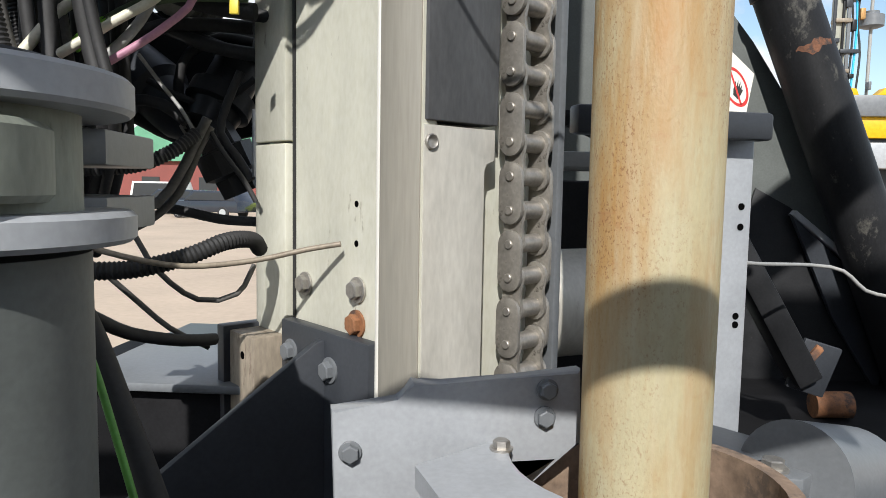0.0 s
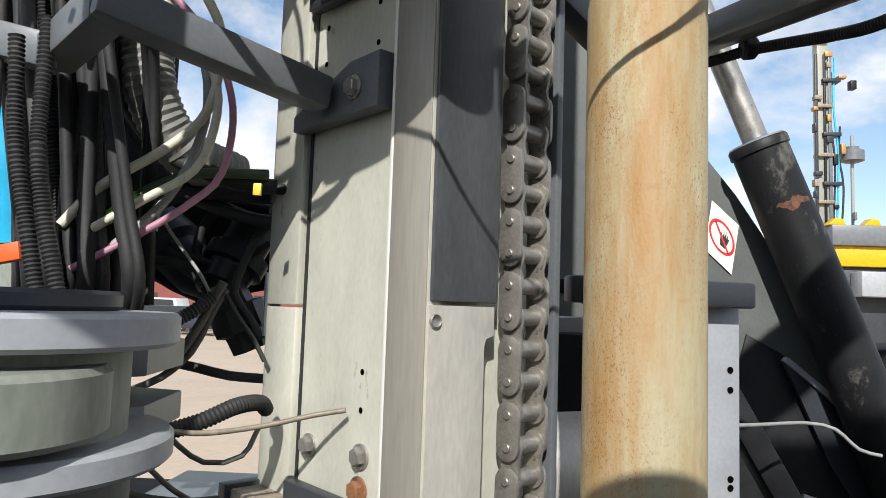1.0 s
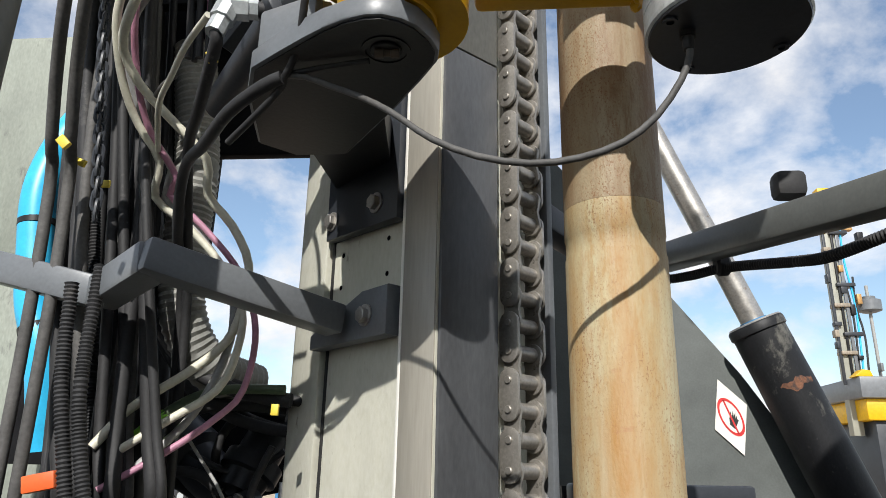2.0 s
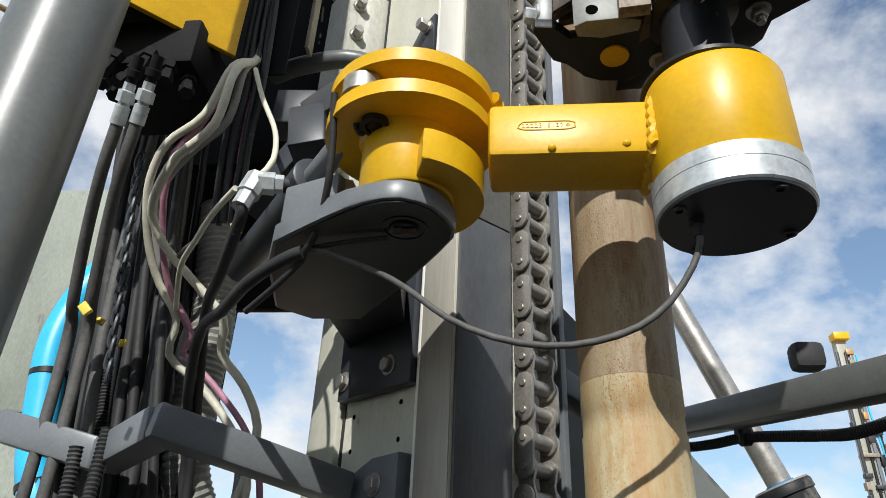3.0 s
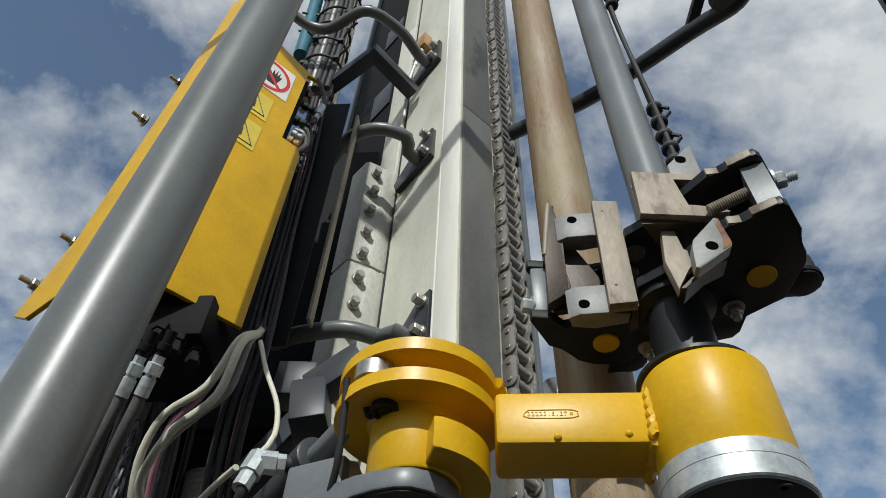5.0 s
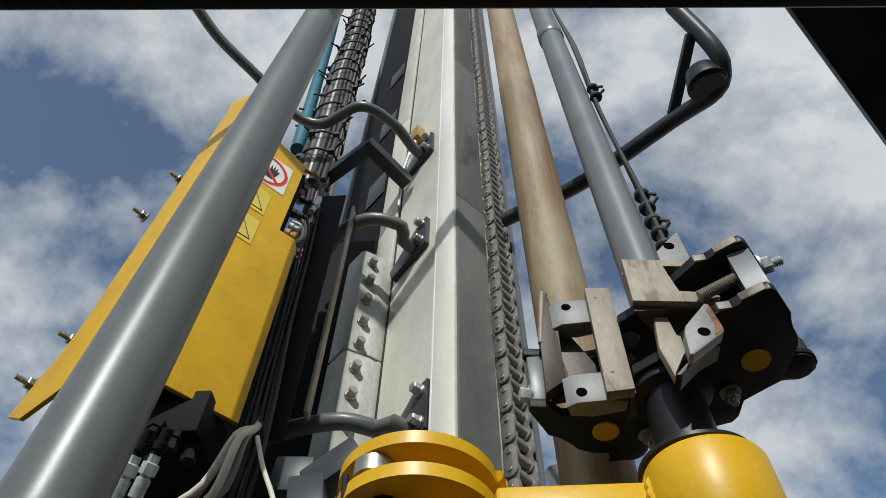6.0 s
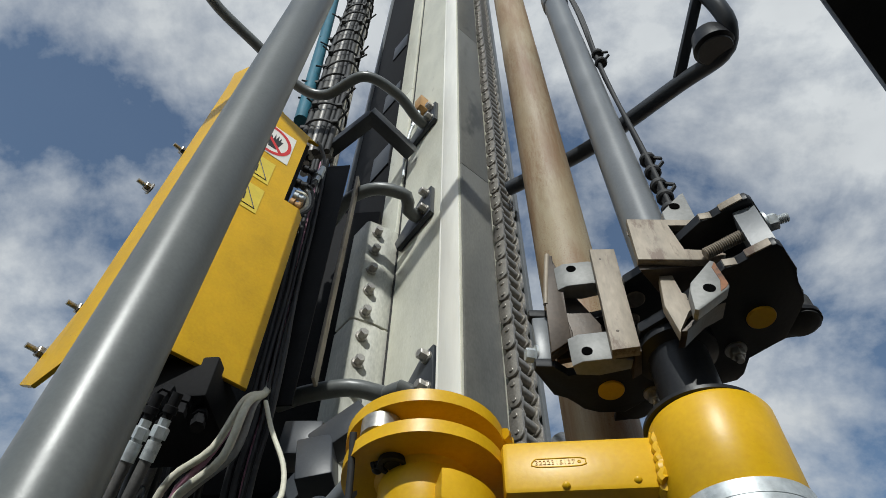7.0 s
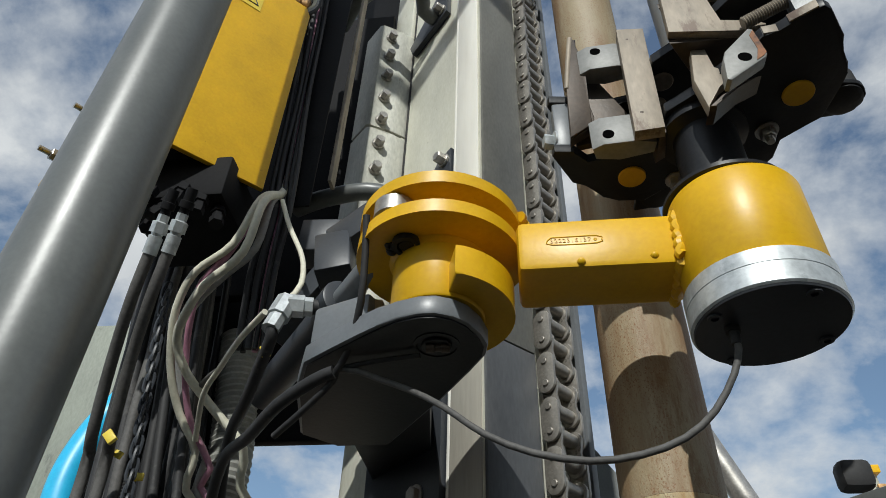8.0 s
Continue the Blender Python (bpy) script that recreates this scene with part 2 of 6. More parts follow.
def frame_of(d):
    d = Vector(d).normalized()
    a = Vector((0, 0, 1)) if abs(d.z) < 0.9 else Vector((1, 0, 0))
    u = d.cross(a).normalized()
    return u, d.cross(u).normalized(), d


def box(bm, lo, hi, bevel=0.0, m=None):
    vs = [bm.verts.new((x, y, z)) for z in (lo[2], hi[2]) for y in (lo[1], hi[1]) for x in (lo[0], hi[0])]
    fs = [(0, 2, 3, 1), (4, 5, 7, 6), (0, 1, 5, 4), (2, 6, 7, 3), (0, 4, 6, 2), (1, 3, 7, 5)]
    faces = [bm.faces.new([vs[i] for i in f]) for f in fs]
    if bevel:
        edges = {e for f in faces for e in f.edges}
        r = bmesh.ops.bevel(bm, geom=list(edges), offset=bevel, segments=2, affect="EDGES", profile=0.5)
        vs = list({v for f in r["faces"] for v in f.verts} | {v for v in vs if v.is_valid})
    if m is not None:
        bmesh.ops.transform(bm, matrix=m, verts=vs)
    return bm


def beam(bm, p0, p1, w, h, bevel=0.004, roll=0.0):
    """A bar of cross-section w (sideways) by h (upwards) from p0 to p1."""
    p0, p1 = Vector(p0), Vector(p1)
    d = (p1 - p0).normalized()
    up = Vector((0, 0, 1)) if abs(d.z) < 0.95 else Vector((0, 1, 0))
    s = d.cross(up).normalized()
    u = s.cross(d)
    m = Matrix((s, d, u)).transposed().to_4x4()
    m.translation = p0
    m = m @ Matrix.Rotation(roll, 4, "Y")
    return box(bm, (-w / 2, 0, -h / 2), (w / 2, (p1 - p0).length, h / 2), bevel, m)


def ring(bm, c, u, v, r, n):
    return [bm.verts.new(c + (u * math.cos(2 * math.pi * k / n) + v * math.sin(2 * math.pi * k / n)) * r) for k in range(n)]


def lathe(bm, p0, axis, prof, n=32, caps=True):
    """Turned shape: prof is (distance along axis, radius) pairs."""
    u, v, d = frame_of(axis)
    p0 = Vector(p0)
    rows = [ring(bm, p0 + d * a, u, v, r, n) for a, r in prof]
    for a, b in zip(rows, rows[1:]):
        for k in range(n):
            bm.faces.new((a[k], a[(k + 1) % n], b[(k + 1) % n], b[k]))
    if caps:
        bm.faces.new(rows[0][::-1])
        bm.faces.new(rows[-1])
    return bm


def cyl(bm, p0, p1, r, n=24, chamfer=0.0):
    p0, p1 = Vector(p0), Vector(p1)
    h = (p1 - p0).length
    c = chamfer
    prof = [(0, r - c), (c, r), (h - c, r), (h, r - c)] if c else [(0, r), (h, r)]
    return lathe(bm, p0, p1 - p0, prof, n)


def pipe(bm, p0, p1, r, thick, n=32):
    p0, p1 = Vector(p0), Vector(p1)
    h = (p1 - p0).length
    u, v, d = frame_of(p1 - p0)
    rows = [ring(bm, p0 + d * a, u, v, q, n) for a, q in ((0, r - thick), (0, r), (h, r), (h, r - thick))]
    rows.append(rows[0])
    for a, b in zip(rows, rows[1:]):
        for k in range(n):
            bm.faces.new((a[k], a[(k + 1) % n], b[(k + 1) % n], b[k]))
    return bm


def curve_points(pts, step=0.02):
    """Smooth Catmull-Rom line through the points."""
    p = [Vector(q) for q in pts]
    p = [p[0] * 2 - p[1]] + p + [p[-1] * 2 - p[-2]]
    out = []
    for a, b, c, d in zip(p, p[1:], p[2:], p[3:]):
        k = max(2, int((c - b).length / step))
        for i in range(k):
            t = i / k
            out.append(0.5 * (2 * b + (c - a) * t + (2 * a - 5 * b + 4 * c - d) * t * t + (3 * b - a - 3 * c + d) * t ** 3))
    out.append(p[-2].copy())
    return out


def tube(bm, pts, r, n=10, step=0.02, rib=0.0, pitch=0.006):
    """A hose or bent tube through the points; rib: height of corrugations."""
    line = curve_points(pts, pitch / 2 if rib else step)
    d = (line[1] - line[0]).normalized()
    u = frame_of(d)[0]
    rows = []
    for i, q in enumerate(line):
        e = (line[min(i + 1, len(line) - 1)] - line[max(i - 1, 0)]).normalized()
        u = (u - e * u.dot(e)).normalized()
        rows.append(ring(bm, q, u, e.cross(u), r - (rib if i % 2 else 0), n))
    for a, b in zip(rows, rows[1:]):
        for k in range(n):
            bm.faces.new((a[k], a[(k + 1) % n], b[(k + 1) % n], b[k]))
    bm.faces.new(rows[0][::-1])
    bm.faces.new(rows[-1])
    return bm


def prism(bm, outline, z0, z1, m=None, bevel=0.0):
    """A plate of the given outline (x, y) from z0 to z1."""
    lo = [bm.verts.new((x, y, z0)) for x, y in outline]
    hi = [bm.verts.new((x, y, z1)) for x, y in outline]
    n = len(outline)
    fs = [bm.faces.new(lo[::-1]), bm.faces.new(hi)]
    fs += [bm.faces.new((lo[k], lo[(k + 1) % n], hi[(k + 1) % n], hi[k])) for k in range(n)]
    vs = lo + hi
    if bevel:
        edges = [e for f in fs[:2] for e in f.edges]
        r = bmesh.ops.bevel(bm, geom=edges, offset=bevel, segments=2, affect="EDGES", profile=0.5)
        vs = list({v for f in r["faces"] for v in f.verts} | {v for v in vs if v.is_valid} | {v for f in fs if f.is_valid for v in f.verts})
    if m is not None:
        bmesh.ops.transform(bm, matrix=m, verts=vs)
    return bm


def plane_matrix(o, x, y):
    """Matrix whose local x and y run along the given directions."""
    x, y = Vector(x).normalized(), Vector(y)
    z = x.cross(y).normalized()
    y = z.cross(x)
    m = Matrix((x, y, z)).transposed().to_4x4()
    m.translation = Vector(o)
    return m


def finish(name, bm, material, smooth=40):
    bmesh.ops.recalc_face_normals(bm, faces=bm.faces)
    me = bpy.data.meshes.new(name)
    bm.to_mesh(me)
    bm.free()
    me.materials.append(material)
    me.shade_smooth()
    me.set_sharp_from_angle(angle=radians(smooth))
    return me


def thing(name, label, category, at=(0, 0, 0), turn=0.0, group="", kind=""):
    ob = new(name)
    ob.empty_display_size = 0.05
    ob.matrix_basis = Matrix.Translation(at) @ Matrix.Rotation(turn, 4, "Z")
    return tagged(ob, label, category, group, kind)


def part(name, bm, material, parent, label=""):
    ob = new(name, bm if isinstance(bm, bpy.types.Mesh) else finish(name, bm, material))
    ob.parent = parent
    return tagged(ob, label)


def solo(name, bm, material, label, category, group="", kind=""):
    """A thing of one mesh."""
    return tagged(new(name, finish(name, bm, material)), label, category, group, kind)


def hex_bolt_mesh(name, r, h, material, washer=1.35):
    """Hex head with chamfer, pressed washer under it; axis +z from the seat."""
    bm = bm_new()
    lathe(bm, (0, 0, 0), (0, 0, 1), [(0, r * washer), (h * 0.22, r * washer), (h * 0.25, r * washer * 0.96)], 20)
    lathe(bm, (0, 0, h * 0.2), (0, 0, 1), [(0, r), (h * 0.72, r), (h * 0.82, r * 0.86)], 6)
    lathe(bm, (0, 0, h), (0, 0, 1), [(0, r * 0.8), (h * 0.03, r * 0.76)], 16)
    return finish(name, bm, material, 25)


BOLT_STEEL = hex_bolt_mesh("bolt", 0.0135, 0.013, M_STEEL)
BOLT_RUST = hex_bolt_mesh("bolt", 0.0145, 0.013, M_RUST)
BOLT_GREY = hex_bolt_mesh("bolt", 0.0135, 0.013, M_GREY)
BOLT_DULL = hex_bolt_mesh("bolt", 0.0095, 0.010, M_GREY, 1.25)
BOLT_SMALL = hex_bolt_mesh("bolt", 0.009, 0.010, M_STEEL)


def bolt(parent, at, axis, mesh=BOLT_STEEL, label=""):
    ob = new("bolt", mesh)
    ob.parent = parent
    u, v, d = frame_of(axis)
    m = Matrix((u, d.cross(u), d)).transposed().to_4x4()
    m.translation = Vector(at)
    ob.matrix_basis = m
    return tagged(ob, label)


# ---- feed beam: local x runs into its depth, local y across its face ----
E1 = Vector((-0.022, 0.835, 0))
ANG = radians(45)
TOP = 9.5
beam_ob = thing("feed_beam", "tall aluminium drill feed beam with dark side panels, dusty", "feed beam", E1, ANG)
BEAM_M = Matrix.Translation(E1) @ Matrix.Rotation(ANG, 4, "Z")


def bw(p, w, z):
    """World place of a beam-local place."""
    return BEAM_M @ Vector((p, w, z))


bm = bm_new()
prism(bm, [(0, 0), (0, 0.083), (0.004, 0.087), (0.014, 0.087), (0.014, 0.324), (0.24, 0.324), (0.24, 0.03), (0.022, 0.03), (0.022, 0)], 1.25, TOP)
part("profile", bm, M_ALU, beam_ob)
bm = bm_new()
box(bm, (-0.003, 0.004, 2.75), (0.0, 0.080, TOP), 0.001)
part("slide_strip", bm, M_ALU_EDGE, beam_ob, "bright worn metal slide strip")
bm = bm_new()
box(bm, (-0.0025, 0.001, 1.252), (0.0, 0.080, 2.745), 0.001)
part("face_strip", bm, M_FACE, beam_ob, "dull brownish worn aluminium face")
bm = bm_new()
box(bm, (-0.002, 0.0815, 1.5), (0.010, 0.0885, TOP), 0.0015)
part("edge_strip", bm, M_ALU_EDGE, beam_ob)
bm = bm_new()
box(bm, (0.0, 0.4315, 1.79), (0.03, 0.438, 1.90), 0.001)
part("clip_plate", bm, M_LIGHT, beam_ob, "small pale clip plate")
for z0, z1 in ((1.49, 1.842), (1.846, 3.6), (3.604, 5.1), (5.104, TOP)):
    bm = bm_new()
    box(bm, (0.002, 0.331, z0), (0.07, 0.431, z1), 0.003)
    part("side_rail", bm, M_ALU, beam_ob)
# lowest panel is darker: the shadow over it is put into its colour
for k, (z0, z1) in enumerate(((1.857, 2.6), (2.603, 3.9), (3.903, 5.2), (5.203, TOP))):
    bm = bm_new()
    box(bm, (0.004, -0.006, z0), (0.121, 0.026, z1), 0.002)
    part("side_panel", bm, M_PANEL_UP if k else M_PANEL, beam_ob, "stained grey panel" if k else "grey panel, darkened for the shadow on it")
bm = bm_new()
prism(bm, [(0.002, 1.25), (0.118, 1.25), (0.118, 1.27), (0.1, 1.28), (0.1, 1.80), (0.104, 1.81), (0.12, 1.812), (0.12, 1.852), (0.002, 1.852)], 0, 0.024,
      plane_matrix((0, 0.022, 0), (1, 0, 0), (0, 0, 1)), 0.0015)
part("lower_plate", bm, M_PLATE, beam_ob, "bare worn steel plate")
bm = bm_new()
box(bm, (0.236, -0.01, 1.25), (0.25, 0.05, TOP), 0.002)
part("rear_lip", bm, M_GREY, beam_ob)
# stepped clamp rails with bolts along the upper beam
BOLT_STUD = hex_bolt_mesh("bolt", 0.0135, 0.026, M_STEEL, 1.25)
for z0, z1, n in ((2.72, 3.392, 7), (3.402, 3.88, 5)):
    bm = bm_new()
    prism(bm, [(0.010, 0.328), (-0.03, 0.330), (-0.036, 0.336), (-0.088, 0.346), (-0.096, 0.356), (-0.096, 0.43), (0.05, 0.43), (0.05, 0.328)], z0, z1, None, 0.003)
    rail = part("clamp_rail", bm, M_RAIL, beam_ob, "bolted aluminium clamp rail")
    for j in range(n):
        bolt(rail, (-0.062, 0.340, z1 - 0.06 - 0.098 * j), (-0.19, -0.98, 0), BOLT_STUD)
for w0, w1 in ((0.0905, 0.0945), (0.3175, 0.3245)):
    bm = bm_new()
    box(bm, (0.0115, w0, 1.3), (0.0152, w1, TOP))
    part("groove", bm, M_RUBBER, beam_ob, "thin dark strip along the joint")
for w, z, mesh in ((0.287, 1.63, BOLT_STEEL), (0.148, 1.637, BOLT_STEEL), (0.15, 1.59, BOLT_RUST)):
    bolt(beam_ob, (0.013, w, z), (-1, 0, 0), mesh, "rust-red bolt" if mesh is BOLT_RUST else "")
HOLE = finish("hole", cyl(bm_new(), (0.0162, 0, 0), (0.020, 0, 0), 0.0045, 14), M_VOID)
for w, z in ((0.154, 1.754), (0.154, 1.700), (0.147, 2.299), (0.289, 2.299), (0.148, 2.237), (0.291, 2.238)):
    h = part("hole", HOLE, None, beam_ob)
    h.location = (-0.0028, w, z)
bm = bm_new()
lathe(bm, (0.012, -0.001, 1.832), (0, -1, 0), [(0, 0.0095), (0.004, 0.0095), (0.005, 0.008), (0.002, 0.004), (0.002, 0.001)], 20)
part("screw", bm, M_STEEL, beam_ob)

brass = thing("brass_block", "small brass distributor block with two fittings on the beam", "fitting", E1, ANG)
bm = bm_new()
box(bm, (-0.028, 0.205, 4.66), (0.013, 0.250, 4.76), 0.003)
part("block", bm, M_BRASS, brass)
for w, z in ((0.235, 4.655), (0.252, 4.63)):
    bm = bm_new()
    lathe(bm, (-0.012, w, z), (0, 0.35, -1), [(0, 0.010), (0.02, 0.010), (0.021, 0.007), (0.045, 0.007), (0.046, 0.010), (0.062, 0.010)], 6)
    part("fitting", bm, M_ZINC, brass)
hose_bm = tube(bm_new(), [(-0.012, 0.262, 4.60), (-0.014, 0.285, 4.52), (-0.014, 0.30, 4.42), (-0.012, 0.30, 4.2)], 0.006, 10)
part("pipe", hose_bm, M_ZINC, brass)

# ---- chain ----
PITCH = 0.0445
chain = thing("drive_chain", "oily heavy steel roller chain running up the feed beam", "chain", bw(0.178, -0.004, 0), ANG + radians(6))


def plate_outline(r, waist, n=9):
    pts = []
    for k in range(n):
        a = -math.pi / 2 + math.pi * k / (n - 1) + math.pi / 2
        pts.append((r * math.cos(a), PITCH / 2 + r * math.sin(a)))
    pts.append((-waist, 0))
    for k in range(n):
        a = math.pi + math.pi * k / (n - 1)
        pts.append((r * math.cos(a), -PITCH / 2 + r * math.sin(a)))
    pts.append((waist, 0))
    return pts


def link_mesh(outer):
    bm = bm_new()
    x = 0.0305 if outer else 0.0235
    for s in (-1, 1):
        a, b = sorted((s * x, s * (x + 0.006)))
        prism(bm, plate_outline(0.0185, 0.0182 if outer else 0.0128), a, b, plane_matrix((0, 0, 0), (0, 1, 0), (0, 0, 1)), 0.0009)
    for z in (-PITCH / 2, PITCH / 2):
        if outer:
            cyl(bm, (-0.0395, 0, z), (0.0395, 0, z), 0.0062, 12, 0.001)
        else:
            cyl(bm, (-0.0235, 0, z), (0.0235, 0, z), 0.0125, 16)
    return finish("chain_link", bm, M_CHAIN, 30)


LINKS = (link_mesh(True), link_mesh(False))
for k in range(150):
    lk = part("chain_link", LINKS[k % 2], None, chain)
    lk.location = (0.0025 * math.sin(k * 0.41), 0, 1.505 + PITCH * k)

# ---- drill rod ----
ROD = (0.219, 0.712)
bm = bm_new()
lathe(bm, (ROD[0], ROD[1], 1.15), (0, 0, 1), [(0, 0.0635), (1.035, 0.0635), (1.038, 0.0622), (1.06, 0.0622), (1.063, 0.0635), (1.1, 0.0635)], 64)
drill_rod = solo("drill_rod", bm, M_ROD, "tan rust-peppered steel drill rod standing upright", "drill rod", "drill rods")
bm = bm_new()
lathe(bm, (ROD[0], ROD[1], 1.15), (0, 0, 1), [(1.1004, 0.0632), (1.103, 0.0635), (3.2, 0.0635), (3.203, 0.0645), (3.34, 0.0645), (3.343, 0.0635), (8.5, 0.0635)], 64)
solo("drill_rod", bm, M_ROD_UPPER, "browner upper drill rod screwed on the lower one", "drill rod", "drill rods")

# ---- rod handling arm ----
PIV = Vector((-0.055, 0.522, 0))
BAR = Vector((0.304, 0.476, 0))


def disc(c, r, a0, a1, n):
    """Points of an arc in plan, angles in degrees."""
    return [(c.x + r * math.cos(radians(a0 + (a1 - a0) * k / n)), c.y + r * math.sin(radians(a0 + (a1 - a0) * k / n))) for k in range(n + 1)]


def weld(parent, a, b, r, material, sway=0.0016, n=14):
    """A lumpy weld bead from a to b."""
    a, b = Vector(a), Vector(b)
    pts = [a.lerp(b, k / n) + Vector((sway * math.sin(k * 2.3), sway * 0.8 * math.sin(k * 3.1), sway * 0.8 * math.sin(k * 1.7))) for k in range(n + 1)]
    return part("weld_seam", tube(bm_new(), pts, r, 8, 0.004), material, parent)


def dome_nut(parent, at, axis, r, h, material, stud=0.0):
    """A hex nut on a washer, with the end of its stud."""
    bm = bm_new()
    lathe(bm, at, axis, [(0, r * 1.45), (h * 0.2, r * 1.45), (h * 0.22, r * 1.2)], 20)
    lathe(bm, Vector(at) + Vector(axis).normalized() * h * 0.2, axis, [(0, r * 0.94), (h * 0.08, r), (h * 0.8, r), (h * 0.9, r * 0.88)], 6)
    if stud:
        lathe(bm, Vector(at) + Vector(axis).normalized() * h, axis, [(0.0016 * k, r * (0.56 if k % 2 else 0.48)) for k in range(int(stud / 0.0016))], 12)
    return part("nut", bm, material, parent)


arm = thing("gripper_arm", "yellow painted rod-handling arm with galvanised end cap and clevis", "machine arm")
bm = bm_new()
lathe(bm, (PIV.x, PIV.y, 2.412), (0, 0, 1), [(0, 0.0565), (0.002, 0.058), (0.078, 0.058), (0.085, 0.064), (0.088, 0.066)], 48)
part("hub", bm, M_YELLOW, arm)
for z0, z1 in ((2.497, 2.516), (2.545, 2.564)):
    bm = bm_new()
    out = disc(PIV, 0.106, 20, 356, 48) + [(PIV.x + 0.118, PIV.y - 0.004), (PIV.x + 0.118, PIV.y + 0.034)]
    prism(bm, out, z0, z1, None, 0.0028)
    cp = part("clevis_plate", bm, M_YELLOW, arm)
    weld(cp, (PIV.x + 0.106, PIV.y - 0.024, z0 + 0.009), (PIV.x + 0.116, PIV.y + 0.03, z0 + 0.009), 0.0075, M_YELLOW)
bm = bm_new()
prism(bm, disc(PIV, 0.094, -71, 82, 26) + [(PIV.x, PIV.y + 0.04), (PIV.x + 0.012, PIV.y - 0.03)], 2.417, 2.458, None, 0.0022)
part("stop_cam", bm, M_YELLOW, arm)
bm = bm_new()
box(bm, (0.045, 0.4615, 2.4385), (0.242, 0.5435, 2.512), 0.0075)
arm_box = part("box_section", bm, M_YELLOW, arm)
weld(arm_box, (0.232, 0.4605, 2.512), (0.2275, 0.4575, 2.444), 0.0068, M_YELLOW)
weld(arm_box, (0.2275, 0.459, 2.4395), (0.230, 0.54, 2.4375), 0.0066, M_YELLOW)
weld(arm_box, (0.232, 0.462, 2.512), (0.240, 0.53, 2.512), 0.0075, M_YELLOW)
for q in ((0.117, 0.4612, 2.4455), (0.199, 0.4612, 2.449)):
    bm = bm_new()
    lathe(bm, q, (0, -0.8, -0.6), [(0, 0.005), (0.0015, 0.0042), (0.0026, 0.002)], 10)
    part("weld_spatter", bm, M_YELLOW, arm_box)
bm = bm_new()
lathe(bm, (BAR.x, BAR.y, 2.4035), (0, 0, 1), [(0, 0.0755), (0.002, 0.077), (0.118, 0.077), (0.123, 0.0752), (0.1255, 0.072)], 72)
part("barrel", bm, M_YELLOW, arm)
bm = bm_new()
lathe(bm, (BAR.x, BAR.y, 2.358), (0, 0, 1), [(0, 0.0778), (0.0022, 0.080), (0.0245, 0.080), (0.0250, 0.0793), (0.0260, 0.0793), (0.0265, 0.080), (0.0440, 0.080), (0.0452, 0.0785)], 72)
cap = part("end_cap", bm, M_ZINC, arm, "galvanised steel end cap")
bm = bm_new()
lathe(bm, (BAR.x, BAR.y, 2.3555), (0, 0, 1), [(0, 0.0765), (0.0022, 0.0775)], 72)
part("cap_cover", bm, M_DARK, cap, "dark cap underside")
SOCKET = finish("cap_screw", pipe(bm_new(), (0, 0, -0.0022), (0, 0, 0.003), 0.0075, 0.0035, 16), M_DARK)
for k in range(4):
    s = part("cap_screw", SOCKET, None, cap)
    a = radians(-158 + 90 * k)
    s.location = (BAR.x + 0.067 * math.cos(a), BAR.y + 0.067 * math.sin(a), 2.355)
bm = bm_new()
lathe(bm, (0.2635, 0.472, 2.3555), (0, 0, -1), [(0, 0.008), (0.006, 0.008), (0.0062, 0.006), (0.018, 0.0058), (0.02, 0.0048)], 14)
part("cable_gland", bm, M_RUBBER, cap, "black cable gland")
bm = bm_new()
lathe(bm, (BAR.x - 0.006, BAR.y, 2.529), (0, 0, 1), [(0, 0.069), (0.002, 0.0735), (0.007, 0.0735), (0.0075, 0.044), (0.05, 0.041), (0.12, 0.041), (0.126, 0.056), (0.139, 0.056)], 56)
part("neck", bm, M_BLACKCYL, arm, "black neck and flange")
# embossed part number and its frame
bm = bm_new()
tube(bm, [(0.0855, 0.4612, 2.4835), (0.138, 0.4612, 2.4835), (0.1435, 0.4612, 2.478), (0.138, 0.4612, 2.4725), (0.0855, 0.4612, 2.4725), (0.080, 0.4612, 2.478), (0.0855, 0.4612, 2.4835)], 0.0007, 6, 0.003)
part("embossed_frame", bm, M_YELLOW, arm_box)


def text_mesh(name, words, size, depth, m, material):
    """Raised lettering as a mesh, placed by m."""
    cu = bpy.data.curves.new(name, "FONT")
    cu.body, cu.size, cu.extrude, cu.align_x, cu.align_y = words, size, depth, "CENTER", "CENTER"
    cu.space_character = 1.12
    ob = bpy.data.objects.new(name, cu)
    me = bpy.data.meshes.new_from_object(ob)
    bpy.data.objects.remove(ob)
    me.transform(m)
    me.materials.append(material)
    return me


part("embossed_number", text_mesh("embossed_number", "3222315137", 0.0086, 0.0007, plane_matrix((0.1075, 0.4612, 2.478), (1, 0, 0), (0, 0, 1)), M_YELLOW), None, arm_box)
bm = bm_new()
lathe(bm, (0.136, 0.4618, 2.478), (0, -1, 0), [(0, 0.0022), (0.001, 0.002), (0.0004, 0.001)], 10)
part("embossed_dot", bm, M_YELLOW, arm_box)
bm = bm_new()
lathe(bm, (PIV.x, PIV.y, 2.563), (0, 0, 1), [(0, 0.084), (0.014, 0.084), (0.020, 0.078), (0.022, 0.05)], 48)
part("pivot_lid", bm, M_GREY, arm, "grey pivot lid")
bm = bm_new()
lathe(bm, (-0.1035, 0.455, 2.516), (0, 0, 1), [(0, 0.019), (0.003, 0.026), (0.026, 0.026), (0.029, 0.019)], 28)
part("pin", bm, M_STEEL, arm, "bare steel clevis pin")
bm = bm_new()
